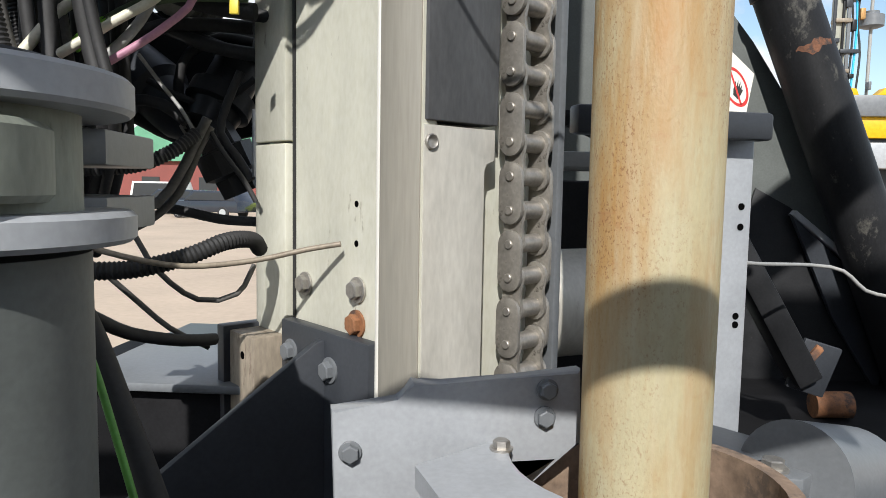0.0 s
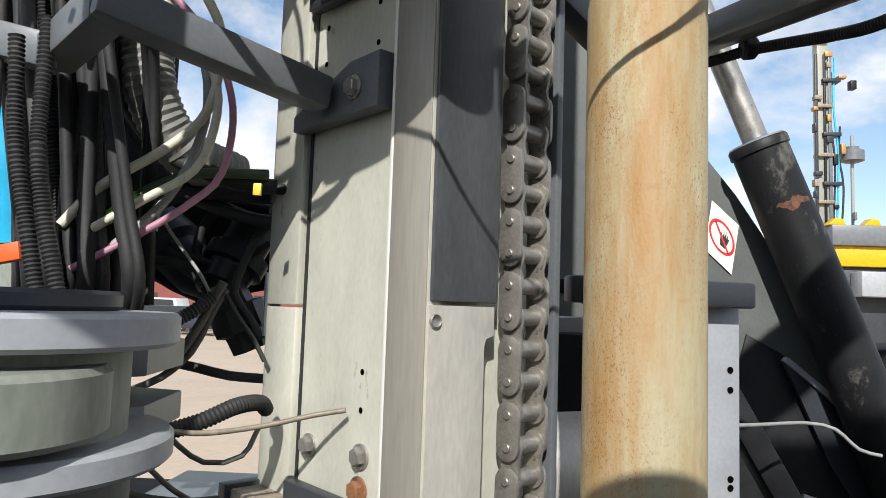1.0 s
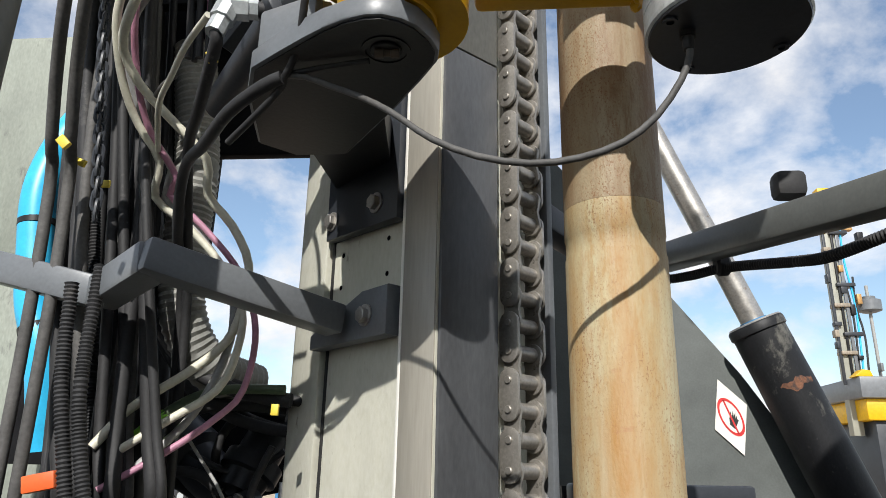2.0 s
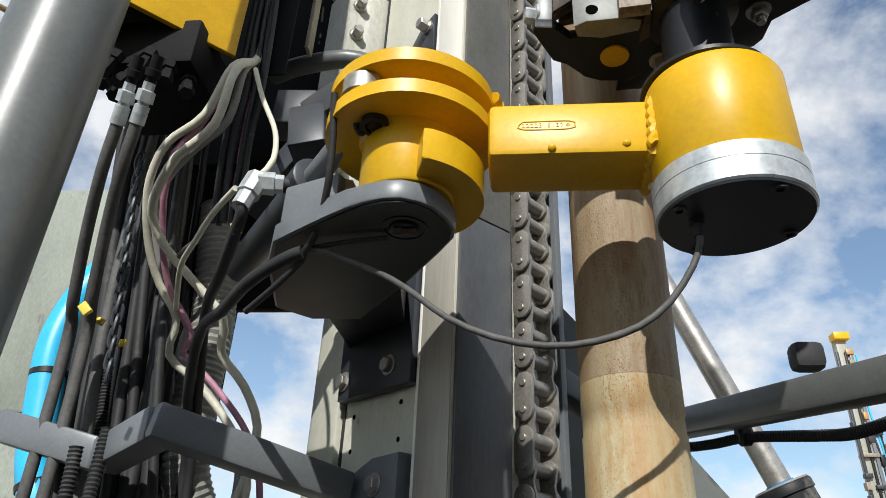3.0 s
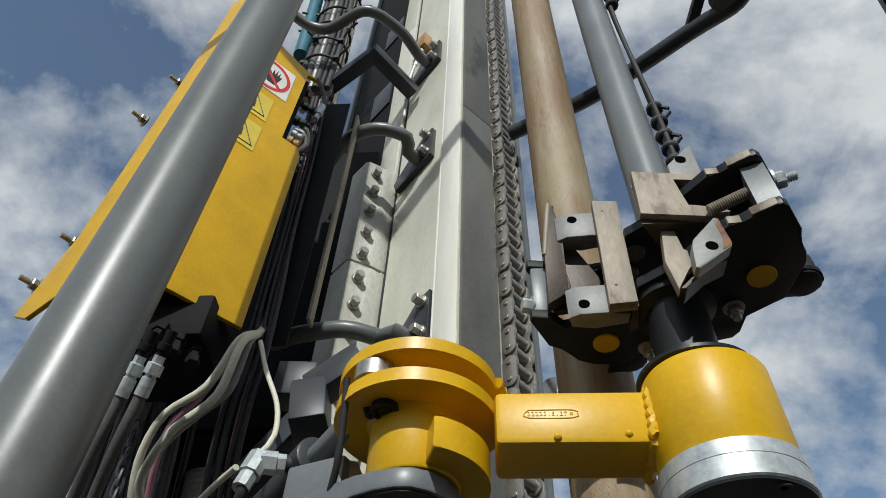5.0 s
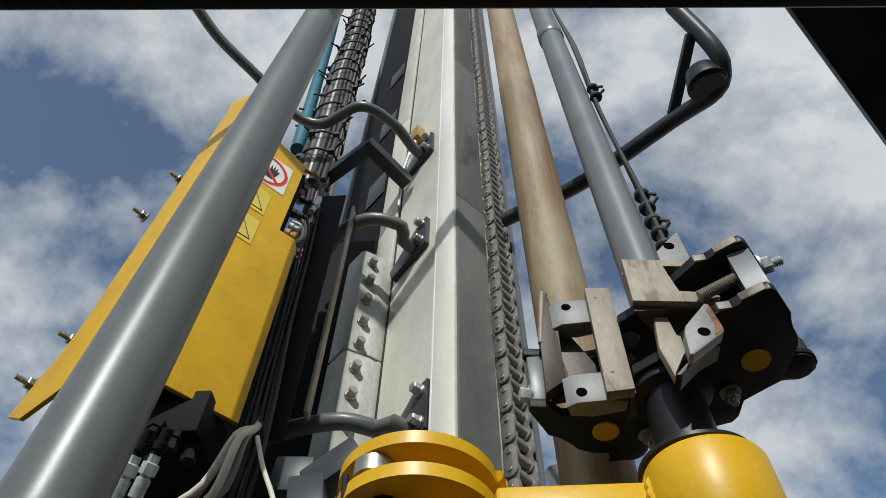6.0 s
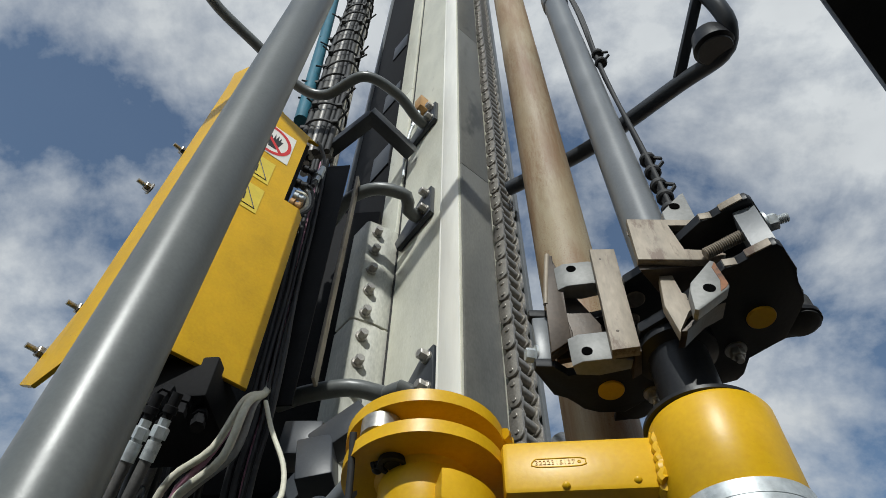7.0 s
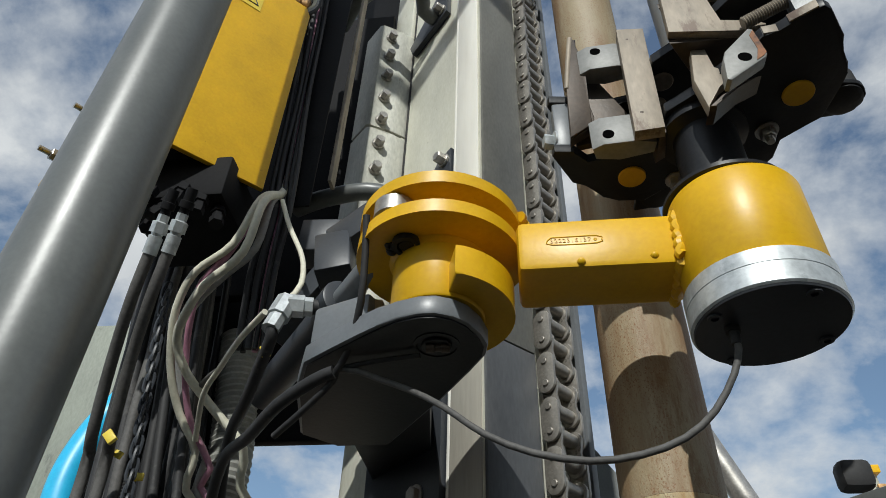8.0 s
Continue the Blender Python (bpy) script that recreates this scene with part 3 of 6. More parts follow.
pipe(bm, (-0.089, 0.470, 2.4885), (-0.089, 0.470, 2.498), 0.018, 0.006, 22)
cyl(bm, (-0.089, 0.470, 2.4895), (-0.089, 0.470, 2.497), 0.010, 16, 0.001)
collar = part("pin_collar", bm, M_BLACKCYL, arm)
for k, (dx, dy) in enumerate(((-0.017, 0.006), (-0.021, 0.016), (-0.009, 0.019), (-0.014, 0.026), (-0.003, 0.024), (-0.024, 0.004))):
    bm = bm_new()
    lathe(bm, (-0.089 + dx, 0.470 + dy, 2.4975), (0, 0, -1), [(0, 0.0085 - 0.0007 * k), (0.003, 0.0075 - 0.0007 * k), (0.0055 + 0.0006 * (k % 3), 0.0025)], 9)
    part("grease_lump", bm, M_BLACKCYL, collar)

# ---- gripper on the arm ----
grip = thing("rod_gripper", "black rod gripper with two worn steel jaws and bolts", "gripper")
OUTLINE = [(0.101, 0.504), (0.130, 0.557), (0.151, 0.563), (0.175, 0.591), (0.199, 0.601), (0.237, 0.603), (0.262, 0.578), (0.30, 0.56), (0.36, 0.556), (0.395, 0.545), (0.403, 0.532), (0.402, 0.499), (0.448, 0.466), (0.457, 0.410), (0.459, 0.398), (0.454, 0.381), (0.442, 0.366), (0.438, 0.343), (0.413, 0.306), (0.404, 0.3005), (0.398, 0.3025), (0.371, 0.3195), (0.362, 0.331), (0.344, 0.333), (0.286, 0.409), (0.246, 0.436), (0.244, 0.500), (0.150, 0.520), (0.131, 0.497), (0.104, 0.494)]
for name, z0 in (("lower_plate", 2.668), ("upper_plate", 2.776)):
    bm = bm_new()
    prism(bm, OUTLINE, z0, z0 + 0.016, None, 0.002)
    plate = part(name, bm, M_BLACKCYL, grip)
    # bright worn run along the open edge
    for a, b in (((0.3705, 0.3195), (0.3985, 0.3020)), ((0.3445, 0.3325), (0.3615, 0.3308))):
        bm = bm_new()
        beam(bm, (a[0], a[1], z0 + 0.008), (b[0], b[1], z0 + 0.008), 0.0028, 0.0142, 0.0008)
        part("worn_edge", bm, M_JAW, plate, "paint worn off to bare steel")
# pale discs stand in for sky seen through the plate's holes
for c in ((0.264, 0.472, 0.0145), (0.262, 0.513, 0.012)):
    bm = bm_new()
    lathe(bm, (c[0], c[1], 2.7735), (0, 0, 1), [(0, c[2]), (0.002, c[2] + 0.002), (0.0022, c[2])], 24)
    part("hole_disc", bm, M_JAW, grip, "pale disc standing in for a hole showing sky")
for c in ((0.2135, 0.551), (0.4065, 0.422)):
    bm = bm_new()
    lathe(bm, (c[0], c[1], 2.6645), (0, 0, 1), [(0, 0.0185), (0.0012, 0.0195), (0.0042, 0.0195)], 32)
    part("pin_end", bm, M_YELLOW, grip, "yellow painted pin end")
    bm = bm_new()
    cyl(bm, (c[0], c[1], 2.684), (c[0], c[1], 2.776), 0.027, 24)
    part("pivot_pin", bm, M_BLACKCYL, grip)
for x, y in ((0.268, 0.488), (0.321, 0.454), (0.382, 0.481), (0.276, 0.562)):
    dome_nut(grip, (x, y, 2.668), (0, 0, -1), 0.0105, 0.014, M_STEEL, 0.012)
# end spacers with their through bolts
bm = bm_new()
box(bm, (0.107, 0.497, 2.684), (0.131, 0.530, 2.776), 0.003)
part("spacer", bm, M_GREY, grip)
dome_nut(grip, (0.107, 0.508, 2.702), (-1, -0.25, 0), 0.0115, 0.015, M_ZINC)
bm = bm_new()
prism(bm, [(0.386, 0.322), (0.414, 0.311), (0.428, 0.345), (0.400, 0.357)], 2.684, 2.776, None, 0.003)
part("spacer", bm, M_GREY, grip)
dome_nut(grip, (0.4215, 0.327, 2.748), (1, -0.32, 0.04), 0.0125, 0.016, M_ZINC, 0.018)
bm = bm_new()
a, c = Vector((0.338, 0.352, 2.722)), Vector((0.394, 0.335, 2.740))
lathe(bm, a, c - a, [(0.0016 * k, 0.0088 if k % 2 else 0.0074) for k in range(37)], 16)
part("threaded_stud", bm, M_JAW, grip)
# left jaw: two drilled blocks, a grip face with rivets, a rib with a bright lip
for z0, z1, hole in ((2.645, 2.700, (0.1745, 2.664)), (2.811, 2.868, (0.178, 2.852))):
    bm = bm_new()
    prism(bm, [(0.152, 0.474), (0.166, 0.466), (0.206, 0.463), (0.236, 0.468), (0.234, 0.486), (0.19, 0.496), (0.158, 0.492)], z0, z1, None, 0.002)
    b = part("jaw_block", bm, M_BLOCK, grip, "grey machined block with a hole")
    bm = bm_new()
    cyl(bm, (hole[0], 0.4642, hole[1]), (hole[0], 0.472, hole[1]), 0.0078, 16)
    part("hole", bm, M_VOID, b)
bm = bm_new()
prism(bm, [(0.206, 0), (0.2445, 0.002), (0.2505, 0.226), (0.212, 0.232)], 0, 0.018, plane_matrix((0, 0.476, 2.644), (1, -0.06, 0), (0, 0, 1)), 0.0012)
face = part("jaw_face", bm, M_JAW, grip, "worn brown steel jaw face with rivets")
bm = bm_new()
prism(bm, [(0.238, 0.458), (0.246, 0.455), (0.250, 0.50), (0.238, 0.51)], 2.648, 2.866, None, 0.001)
part("jaw_side", bm, M_BROWN, grip)
RIVET = finish("rivet", lathe(bm_new(), (0, 0.001, 0), (0, -1, 0), [(0, 0.0038), (0.0012, 0.0034), (0.002, 0.0018)], 12), M_BROWN)
for x, z in ((0.223, 2.847), (0.237, 2.844), (0.2295, 2.792), (0.227, 2.731), (0.219, 2.680), (0.233, 2.676)):
    rv = part("rivet", RIVET, None, face)
    rv.location = (x, 0.4455, z)
bm = bm_new()
prism(bm, [(0.145, 0.235), (0.154, 0.237), (0.150, 0.13), (0.163, 0.045), (0.159, 0.025), (0.127, 0.0), (0.137, 0.128)], 0, 0.014, plane_matrix((0, 0.494, 2.674), (1, 0, 0), (0, 0, 1)), 0.0012)
part("jaw_rib", bm, M_BROWN, grip, "brown jaw rib, shade put into its colour")
bm = bm_new()
prism(bm, [(0.148, 2.922), (0.157, 2.925), (0.172, 2.845), (0.214, 2.752), (0.214, 2.70), (0.136, 2.685), (0.140, 2.80)], 0, 0.010, plane_matrix((0, 0.512, 0), (1, 0, 0), (0, 0, 1)), 0.0012)
part("jaw_web", bm, M_BROWN, grip)
bm = bm_new()
prism(bm, [(0.145, 2.912), (0.149, 2.912), (0.154, 2.866), (0.160, 2.808), (0.158, 2.70), (0.126, 2.675), (0.130, 2.783)], 0, 0.014, plane_matrix((0, 0.490, 0), (1, 0, 0), (0, 0, 1)), 0.0012)
blade = part("jaw_blade", bm, M_BROWN, grip, "brown jaw blade, shade put into its colour")
bm = bm_new()
tube(bm, [(0.130, 0.4785, 2.783), (0.1375, 0.478, 2.85), (0.1455, 0.478, 2.910)], 0.0042, 10)
part("jaw_lip", bm, M_JAW, blade, "worn shiny steel edge")
# right jaw: channel-shaped shoe, drilled hook and wedge
bm = bm_new()
prism(bm, [(0.251, 2.731), (0.363, 2.7185), (0.371, 2.732), (0.359, 2.741), (0.317, 2.746), (0.309, 2.8095), (0.373, 2.800), (0.372, 2.8155), (0.255, 2.8315)], 0, 0.012, plane_matrix((0, 0.372, 0), (1, 0, 0), (0, 0, 1)), 0.0014)
part("shoe_face", bm, M_JAW, grip, "worn shiny steel shoe with a window")
for z, zz in ((2.719, 2.7305), (2.8025, 2.814)):
    bm = bm_new()
    prism(bm, [(0.252, 0.371), (0.366, 0.371), (0.36, 0.402), (0.322, 0.432), (0.285, 0.418)], z + 0.002, zz + 0.002, None, 0.0014)
    part("shoe_flange", bm, M_BROWN, grip)
bm = bm_new()
prism(bm, [(0.2906, 2.6292), (0.2954, 2.6436), (0.331, 2.6859), (0.3358, 2.684), (0.3406, 2.634), (0.3377, 2.6283), (0.2916, 2.5908), (0.2868, 2.5927)], 0, 0.018, plane_matrix((0, 0.352, 0), (1, 0, 0), (0, 0, 1)), 0.002)
b = part("jaw_hook", bm, M_BLOCK, grip, "worn steel hook with a hole")
bm = bm_new()
prism(bm, [(0.3291, 2.6705), (0.3353, 2.6811), (0.3396, 2.6359), (0.3358, 2.6302), (0.3262, 2.6225), (0.3319, 2.6436)], 0, 0.0008, plane_matrix((0, 0.3340, 0), (1, 0, 0), (0, 0, 1)))
part("worn_edge", bm, M_RUST, b, "rusty worn corner")
bm = bm_new()
cyl(bm, (0.3146, 0.3334, 2.6302), (0.3146, 0.342, 2.6302), 0.0078, 16)
part("hole", bm, M_VOID, b)
bm = bm_new()
prism(bm, [(0.298, 2.6265), (0.351, 2.6575), (0.330, 2.650), (0.288, 2.606), (0.279, 2.606)], 0, 0.03, plane_matrix((0, 0.412, 0), (1, 0, 0), (0, 0, 1)), 0.0016)
part("hook_heel", bm, M_BROWN, grip)
bm = bm_new()
prism(bm, [(0.282, 2.738), (0.298, 2.730), (0.299, 2.681), (0.309, 2.679), (0.312, 2.655), (0.298, 2.645), (0.279, 2.604), (0.272, 2.66)], 0, 0.014, plane_matrix((0, 0.398, 0), (1, 0, 0), (0, 0, 1)), 0.0016)
part("jaw_wedge", bm, M_JAW, grip)
bm = bm_new()
prism(bm, [(0.327, 2.792), (0.376, 2.792), (0.376, 2.888), (0.3765, 2.958), (0.368, 2.952), (0.329, 2.904)], 0, 0.018, plane_matrix((0, 0.418, 0), (1, 0, 0), (0, 0, 1)), 0.002)
b = part("ear", bm, M_BLOCK, grip, "grey machined ear with a hole")
bm = bm_new()
cyl(bm, (0.352, 0.3985, 2.917), (0.352, 0.41, 2.917), 0.0085, 16)
part("hole", bm, M_VOID, b)
# rollers behind the plates, each in a rounded ear
for c in ((0.470, 0.446), (0.256, 0.604)):
    bm = bm_new()
    lathe(bm, (c[0], c[1], 2.672), (0, 0, 1), [(0, 0.019), (0.003, 0.024), (0.042, 0.024), (0.044, 0.018), (0.058, 0.018), (0.06, 0.021), (0.10, 0.021), (0.103, 0.017)], 28)
    part("roller", bm, M_RUBBER, grip)
    for z in (2.6775, 2.7665):
        bm = bm_new()
        prism(bm, disc(Vector((c[0], c[1], 0)), 0.027, -70, 70, 14) + [(c[0] - 0.03, c[1] + 0.03), (c[0] - 0.03, c[1] - 0.03)], z, z + 0.009, None, 0.0015)
        part("roller_ear", bm, M_BLACKCYL, grip)

# ---- cap cable ----
def hose(name, pts, r, material, label, category="cable", group="", n=10, rib=0.0, pitch=0.006):
    return solo(name, tube(bm_new(), pts, r, n, 0.02, rib, pitch), material, label, category, group)


hose("sensor_cable", [(0.2635, 0.472, 2.345), (0.264, 0.472, 2.330), (0.254, 0.474, 2.303), (0.228, 0.477, 2.265), (0.196, 0.482, 2.240), (0.153, 0.487, 2.226), (0.104, 0.492, 2.223), (0.050, 0.500, 2.236), (0.001, 0.510, 2.262), (-0.046, 0.525, 2.303), (-0.085, 0.545, 2.334), (-0.125, 0.552, 2.354), (-0.155, 0.552, 2.367), (-0.180, 0.552, 2.369)], 0.0037, M_DUSTY, "thin black sensor cable hanging from the end cap")

# ---- arm base bracket on the beam ----
base = thing("arm_bracket", "grey painted steel bracket that carries the arm", "bracket")
bm = bm_new()
prism(bm, [(-0.185, 0.528), (-0.145, 0.500), (-0.120, 0.484), (-0.095, 0.471), (-0.069, 0.4635), (-0.050, 0.4635), (-0.030, 0.472), (-0.014, 0.486), (-0.001, 0.511), (0.005, 0.535), (0.001, 0.557), (-0.021, 0.592), (-0.069, 0.668), (-0.16, 0.80), (-0.24, 0.80), (-0.285, 0.755), (-0.254, 0.623), (-0.226, 0.558)], 2.385, 2.4105, None, 0.003)
plate = part("base_plate", bm, M_GREY, base)
# thin black sheet that paints in the shade under the plate
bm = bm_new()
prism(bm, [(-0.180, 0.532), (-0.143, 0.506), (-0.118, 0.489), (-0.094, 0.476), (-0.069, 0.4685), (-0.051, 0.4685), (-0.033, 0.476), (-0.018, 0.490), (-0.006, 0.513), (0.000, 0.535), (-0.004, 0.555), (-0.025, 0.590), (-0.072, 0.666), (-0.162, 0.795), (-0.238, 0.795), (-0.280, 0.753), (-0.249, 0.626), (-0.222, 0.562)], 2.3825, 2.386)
part("underside", bm, M_BLACKCYL, plate, "black sheet standing in for the shaded underside")
bm = bm_new()
lug_m = plane_matrix((-0.145, 0.560, 2.411), (-0.93, 0.36, 0), (0.36, 0.93, 0))
box(bm, (0.0, -0.012, -0.072), (0.088, 0.10, -0.0), 0.005, lug_m)
part("lug", bm, M_GREY, base)
# stays get the dark grey to stand in for shade on them
bm = bm_new()
beam(bm, Vector((-0.182, 0.720, 2.786)), Vector((-0.271, 0.740, 2.728)), 0.050, 0.055, 0.004)
part("stay", bm, M_DARK, base)
bm = bm_new()
beam(bm, Vector((-0.272, 0.740, 2.733)), Vector((-0.255, 0.720, 2.637)), 0.062, 0.062, 0.004)
part("stay", bm, M_DARK, base)
bm = bm_new()
beam(bm, Vector((-0.283, 0.760, 2.678)), Vector((-0.376, 0.800, 2.582)), 0.045, 0.050, 0.004)
part("stay", bm, M_DARK, base)
bm = bm_new()
beam(bm, Vector((-0.319, 0.800, 2.828)), Vector((-0.323, 0.800, 2.752)), 0.075, 0.060, 0.004)
part("stay", bm, M_DARK, base)
bm = bm_new()
lathe(bm, Vector((-0.150, 0.578, 2.466)), (0.30, -0.85, -0.1), [(0, 0.0195), (0.014, 0.0195), (0.016, 0.0165)], 6)
part("bolt_head", bm, M_STEEL, base, "large bare bolt head")
bm = bm_new()
c = Vector((PIV.x + 0.0, PIV.y + 0.004, 2.385))
pipe(bm, c - Vector((0, 0, 0.004)), c + Vector((0, 0, 0.004)), 0.028, 0.004, 28)
cyl(bm, c - Vector((0, 0, 0.006)), c, 0.018, 20, 0.001)
nut = part("pivot_nut", bm, M_BLACKCYL, base)
bm = bm_new()
lathe(bm, c + Vector((-0.012, -0.004, -0.008)), (1, 0.1, 0), [(0, 0.0062), (0.010, 0.0062), (0.0104, 0.0046), (0.018, 0.0046), (0.0182, 0.0056), (0.028, 0.0056)], 12)
part("sensor_plug", bm, M_BROWN, nut, "small brass-brown sensor plug")
# steering cylinder of the arm
cylr = thing("arm_cylinder", "small grey hydraulic cylinder turning the arm", "hydraulic cylinder")
a, b = Vector((-0.104, 0.480, 2.518)), Vector((-0.206, 0.605, 2.506))
bm = bm_new()
cyl(bm, b, a, 0.0165, 24)
part("piston_rod", bm, M_GREY, cylr)
bm = bm_new()
lathe(bm, b, b - a, [(-0.014, 0.028), (-0.012, 0.031), (0.022, 0.031), (0.026, 0.026), (0.28, 0.026)], 28)
part("barrel", bm, M_DARK, cylr)
bm = bm_new()
p0, p1, p2 = Vector((-0.227, 0.600, 2.497)), Vector((-0.278, 0.585, 2.494)), Vector((-0.285, 0.575, 2.455))
tube(bm, [p0, p0.lerp(p1, 0.5), p1], 0.011, 12)
part("hose_tail", bm, M_RUBBER, cylr)
bm = bm_new()
lathe(bm, p1 + (p0 - p1) * 0.1, p0 - p1, [(0, 0.016), (0.022, 0.016), (0.0225, 0.0135), (0.034, 0.0135)], 6)
lathe(bm, p1 - Vector((0, 0, 0.004)), p2 - p1, [(-0.014, 0.016), (0.02, 0.016), (0.0205, 0.0125), (0.045, 0.0125)], 8)
part("elbow_fitting", bm, M_ZINC, cylr, "galvanised elbow fitting")
hose("arm_hose", [p2, *[(-0.284, 0.580, 2.439), (-0.309, 0.620, 2.419), (-0.346, 0.680, 2.395), (-0.404, 0.780, 2.388), (-0.444, 0.890, 2.308), (-0.484, 1.010, 2.188), (-0.494, 1.060, 1.838)]], 0.0085, M_RUBBER, "black hydraulic hose hanging from an elbow", "hose")
hose("sensor_wire", [(-0.138, 0.450, 2.527), (-0.139, 0.470, 2.477), (-0.143, 0.490, 2.425), (-0.161, 0.530, 2.387), (-0.180, 0.550, 2.366), (-0.186, 0.560, 2.358), (-0.221, 0.580, 2.334), (-0.270, 0.620, 2.318)], 0.0045, M_RUBBER, "thin black sensor wire past the arm", "cable")
hose("sleeved_hose", [(-0.182, 0.550, 2.366), (-0.208, 0.560, 2.361), (-0.265, 0.600, 2.350), (-0.325, 0.670, 2.342), (-0.405, 0.780, 2.356), (-0.455, 0.880, 2.296), (-0.495, 1.010, 2.196), (-0.505, 1.060, 1.846)], 0.0085, M_RUBBER, "black taped hose under the bracket", "hose")
hose("link_wire", [(-0.173, 0.552, 2.372), (-0.131, 0.545, 2.375), (-0.076, 0.535, 2.375)], 0.0035, M_RUBBER, "thin black wire to the pivot", "cable")
# mounting plate against the web
mount = thing("mount_plate", "dark grey steel mounting plate bolted to the beam", "mounting plate", E1, ANG)
bm = bm_new()
prism(bm, [(0.092, 2.316), (0.312, 2.326), (0.316, 2.62), (0.092, 2.62)], 0, 0.022, plane_matrix((-0.012, 0, 0), (0, 1, 0), (0, 0, 1)), 0.002)
part("plate", bm, M_DARK, mount)
# neck is coloured black to stand in for the arm's shadow on it
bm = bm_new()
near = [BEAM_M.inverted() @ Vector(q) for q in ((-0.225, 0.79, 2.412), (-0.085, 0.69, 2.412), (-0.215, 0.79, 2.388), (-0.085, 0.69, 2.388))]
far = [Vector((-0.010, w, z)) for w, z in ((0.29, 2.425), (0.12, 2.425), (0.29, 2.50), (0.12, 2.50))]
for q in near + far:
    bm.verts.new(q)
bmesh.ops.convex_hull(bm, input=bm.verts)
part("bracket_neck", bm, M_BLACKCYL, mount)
for w, z in ((0.152, 2.357), (0.292, 2.359)):
    bolt(mount, (-0.012, w, z), (-1, 0, 0), BOLT_STEEL)

# ---- cranked guard bar and its clamp block ----
guard = thing("guard_bar", "grey square-tube guard bar, cranked and welded", "guard rail")
g0, g1, g2, g3 = Vector((-0.200, 0.968, 2.160)), Vector((-0.414, 0.750, 2.203)), Vector((-0.560, 0.870, 2.183)), Vector((-0.746, 0.870, 2.228))
bm = bm_new()
beam(bm, g0, g1 + (g1 - g0).normalized() * 0.02, 0.05, 0.05, 0.006)
part("bar", bm, M_GREY, guard)
bm = bm_new()
beam(bm, g1, g2, 0.05, 0.05, 0.006)
part("bar", bm, M_GREY, guard)
bm = bm_new()
beam(bm, g2, g3, 0.05, 0.05, 0.006)
part("bar", bm, M_GREY, guard)
bm = bm_new()
tube(bm, [g2 + Vector((0.02, -0.03, 0.028)), g2 + Vector((0.022, -0.034, 0)), g2 + Vector((0.02, -0.03, -0.028))], 0.005, 8)
part("weld_seam", bm, M_GREY, guard)
block = thing("clamp_block", "dark grey clamp block bolted to the beam face", "clamp block", E1, ANG)
bm = bm_new()
prism(bm, [(0.098, 2.125), (0.33, 2.125), (0.33, 2.15), (0.17, 2.205), (0.098, 2.205)], 0, 0.03, plane_matrix((-0.020, 0, 0), (0, 1, 0), (0, 0, 1)), 0.003)
part("block", bm, M_GREY, block)
bolt(block, (-0.02, 0.155, 2.162), (-1, 0, 0), BOLT_STEEL)

# ---- near post ----
POST = (-0.407, 0.326)
bm = bm_new()
cyl(bm, (POST[0], POST[1], 0.0), (POST[0], POST[1], 4.75), 0.0515, 56)
post = solo("guard_post", bm, M_POST, "smooth grey painted steel tube post", "post")

# ---- yellow valve cover ----
BOLT_NUT = hex_bolt_mesh("nut", 0.0125, 0.018, M_STEEL, 1.45)
cover = thing("valve_cover", "yellow painted sheet-metal cover with warning stickers", "machine cover")
c0, c1 = Vector((-0.439, 0.738, 2.876)), Vector((-0.62, 0.56, 2.876))
CU = (c0 - c1).normalized()
CM = plane_matrix(c0, CU, (0, 0, 1))
bm = bm_new()
prism(bm, [(0, 0), (0, 0.60), (-0.014, 0.628), (-0.064, 0.622), (-0.058, 0.980), (-0.018, 0.985), (-0.15, 1.02), (-0.26, 1.10), (-0.26, 0.0)], 0, 0.012, CM, 0.003)
front = part("front_sheet", bm, M_YELLOW, cover)
# solid near-black body paints in the dark inside of the open cover
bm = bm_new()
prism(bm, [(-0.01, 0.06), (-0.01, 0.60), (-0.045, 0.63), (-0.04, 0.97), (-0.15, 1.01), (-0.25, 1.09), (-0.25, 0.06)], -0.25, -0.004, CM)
part("body", bm, M_SHADE_BLACK, cover, "near-black fill for the cover's dark inside")
bm = bm_new()
prism(bm, [(0.0, 2.842), (0.055, 2.812), (0.245, 2.876), (0.245, 4.17), (0.035, 4.305), (0.05, 4.18), (0.055, 3.043)], 0, 0.010, plane_matrix((-0.829, 0.660, 0), (0.886, -0.464, 0), (0, 0, 1)), 0.002)
part("side_flange", bm, M_YELLOW, cover)
for p in ((-0.829, 0.660, 2.927), (-0.805, 0.660, 3.052), (-0.846, 0.660, 3.557), (-0.813, 0.660, 3.756)):
    bolt(cover, p, (-0.5, -0.8, -0.1), BOLT_NUT)
    bm = bm_new()
    cyl(bm, p, Vector(p) + Vector((-0.022, -0.034, -0.004)), 0.006, 10)
    part("stud", bm, M_STEEL, cover)


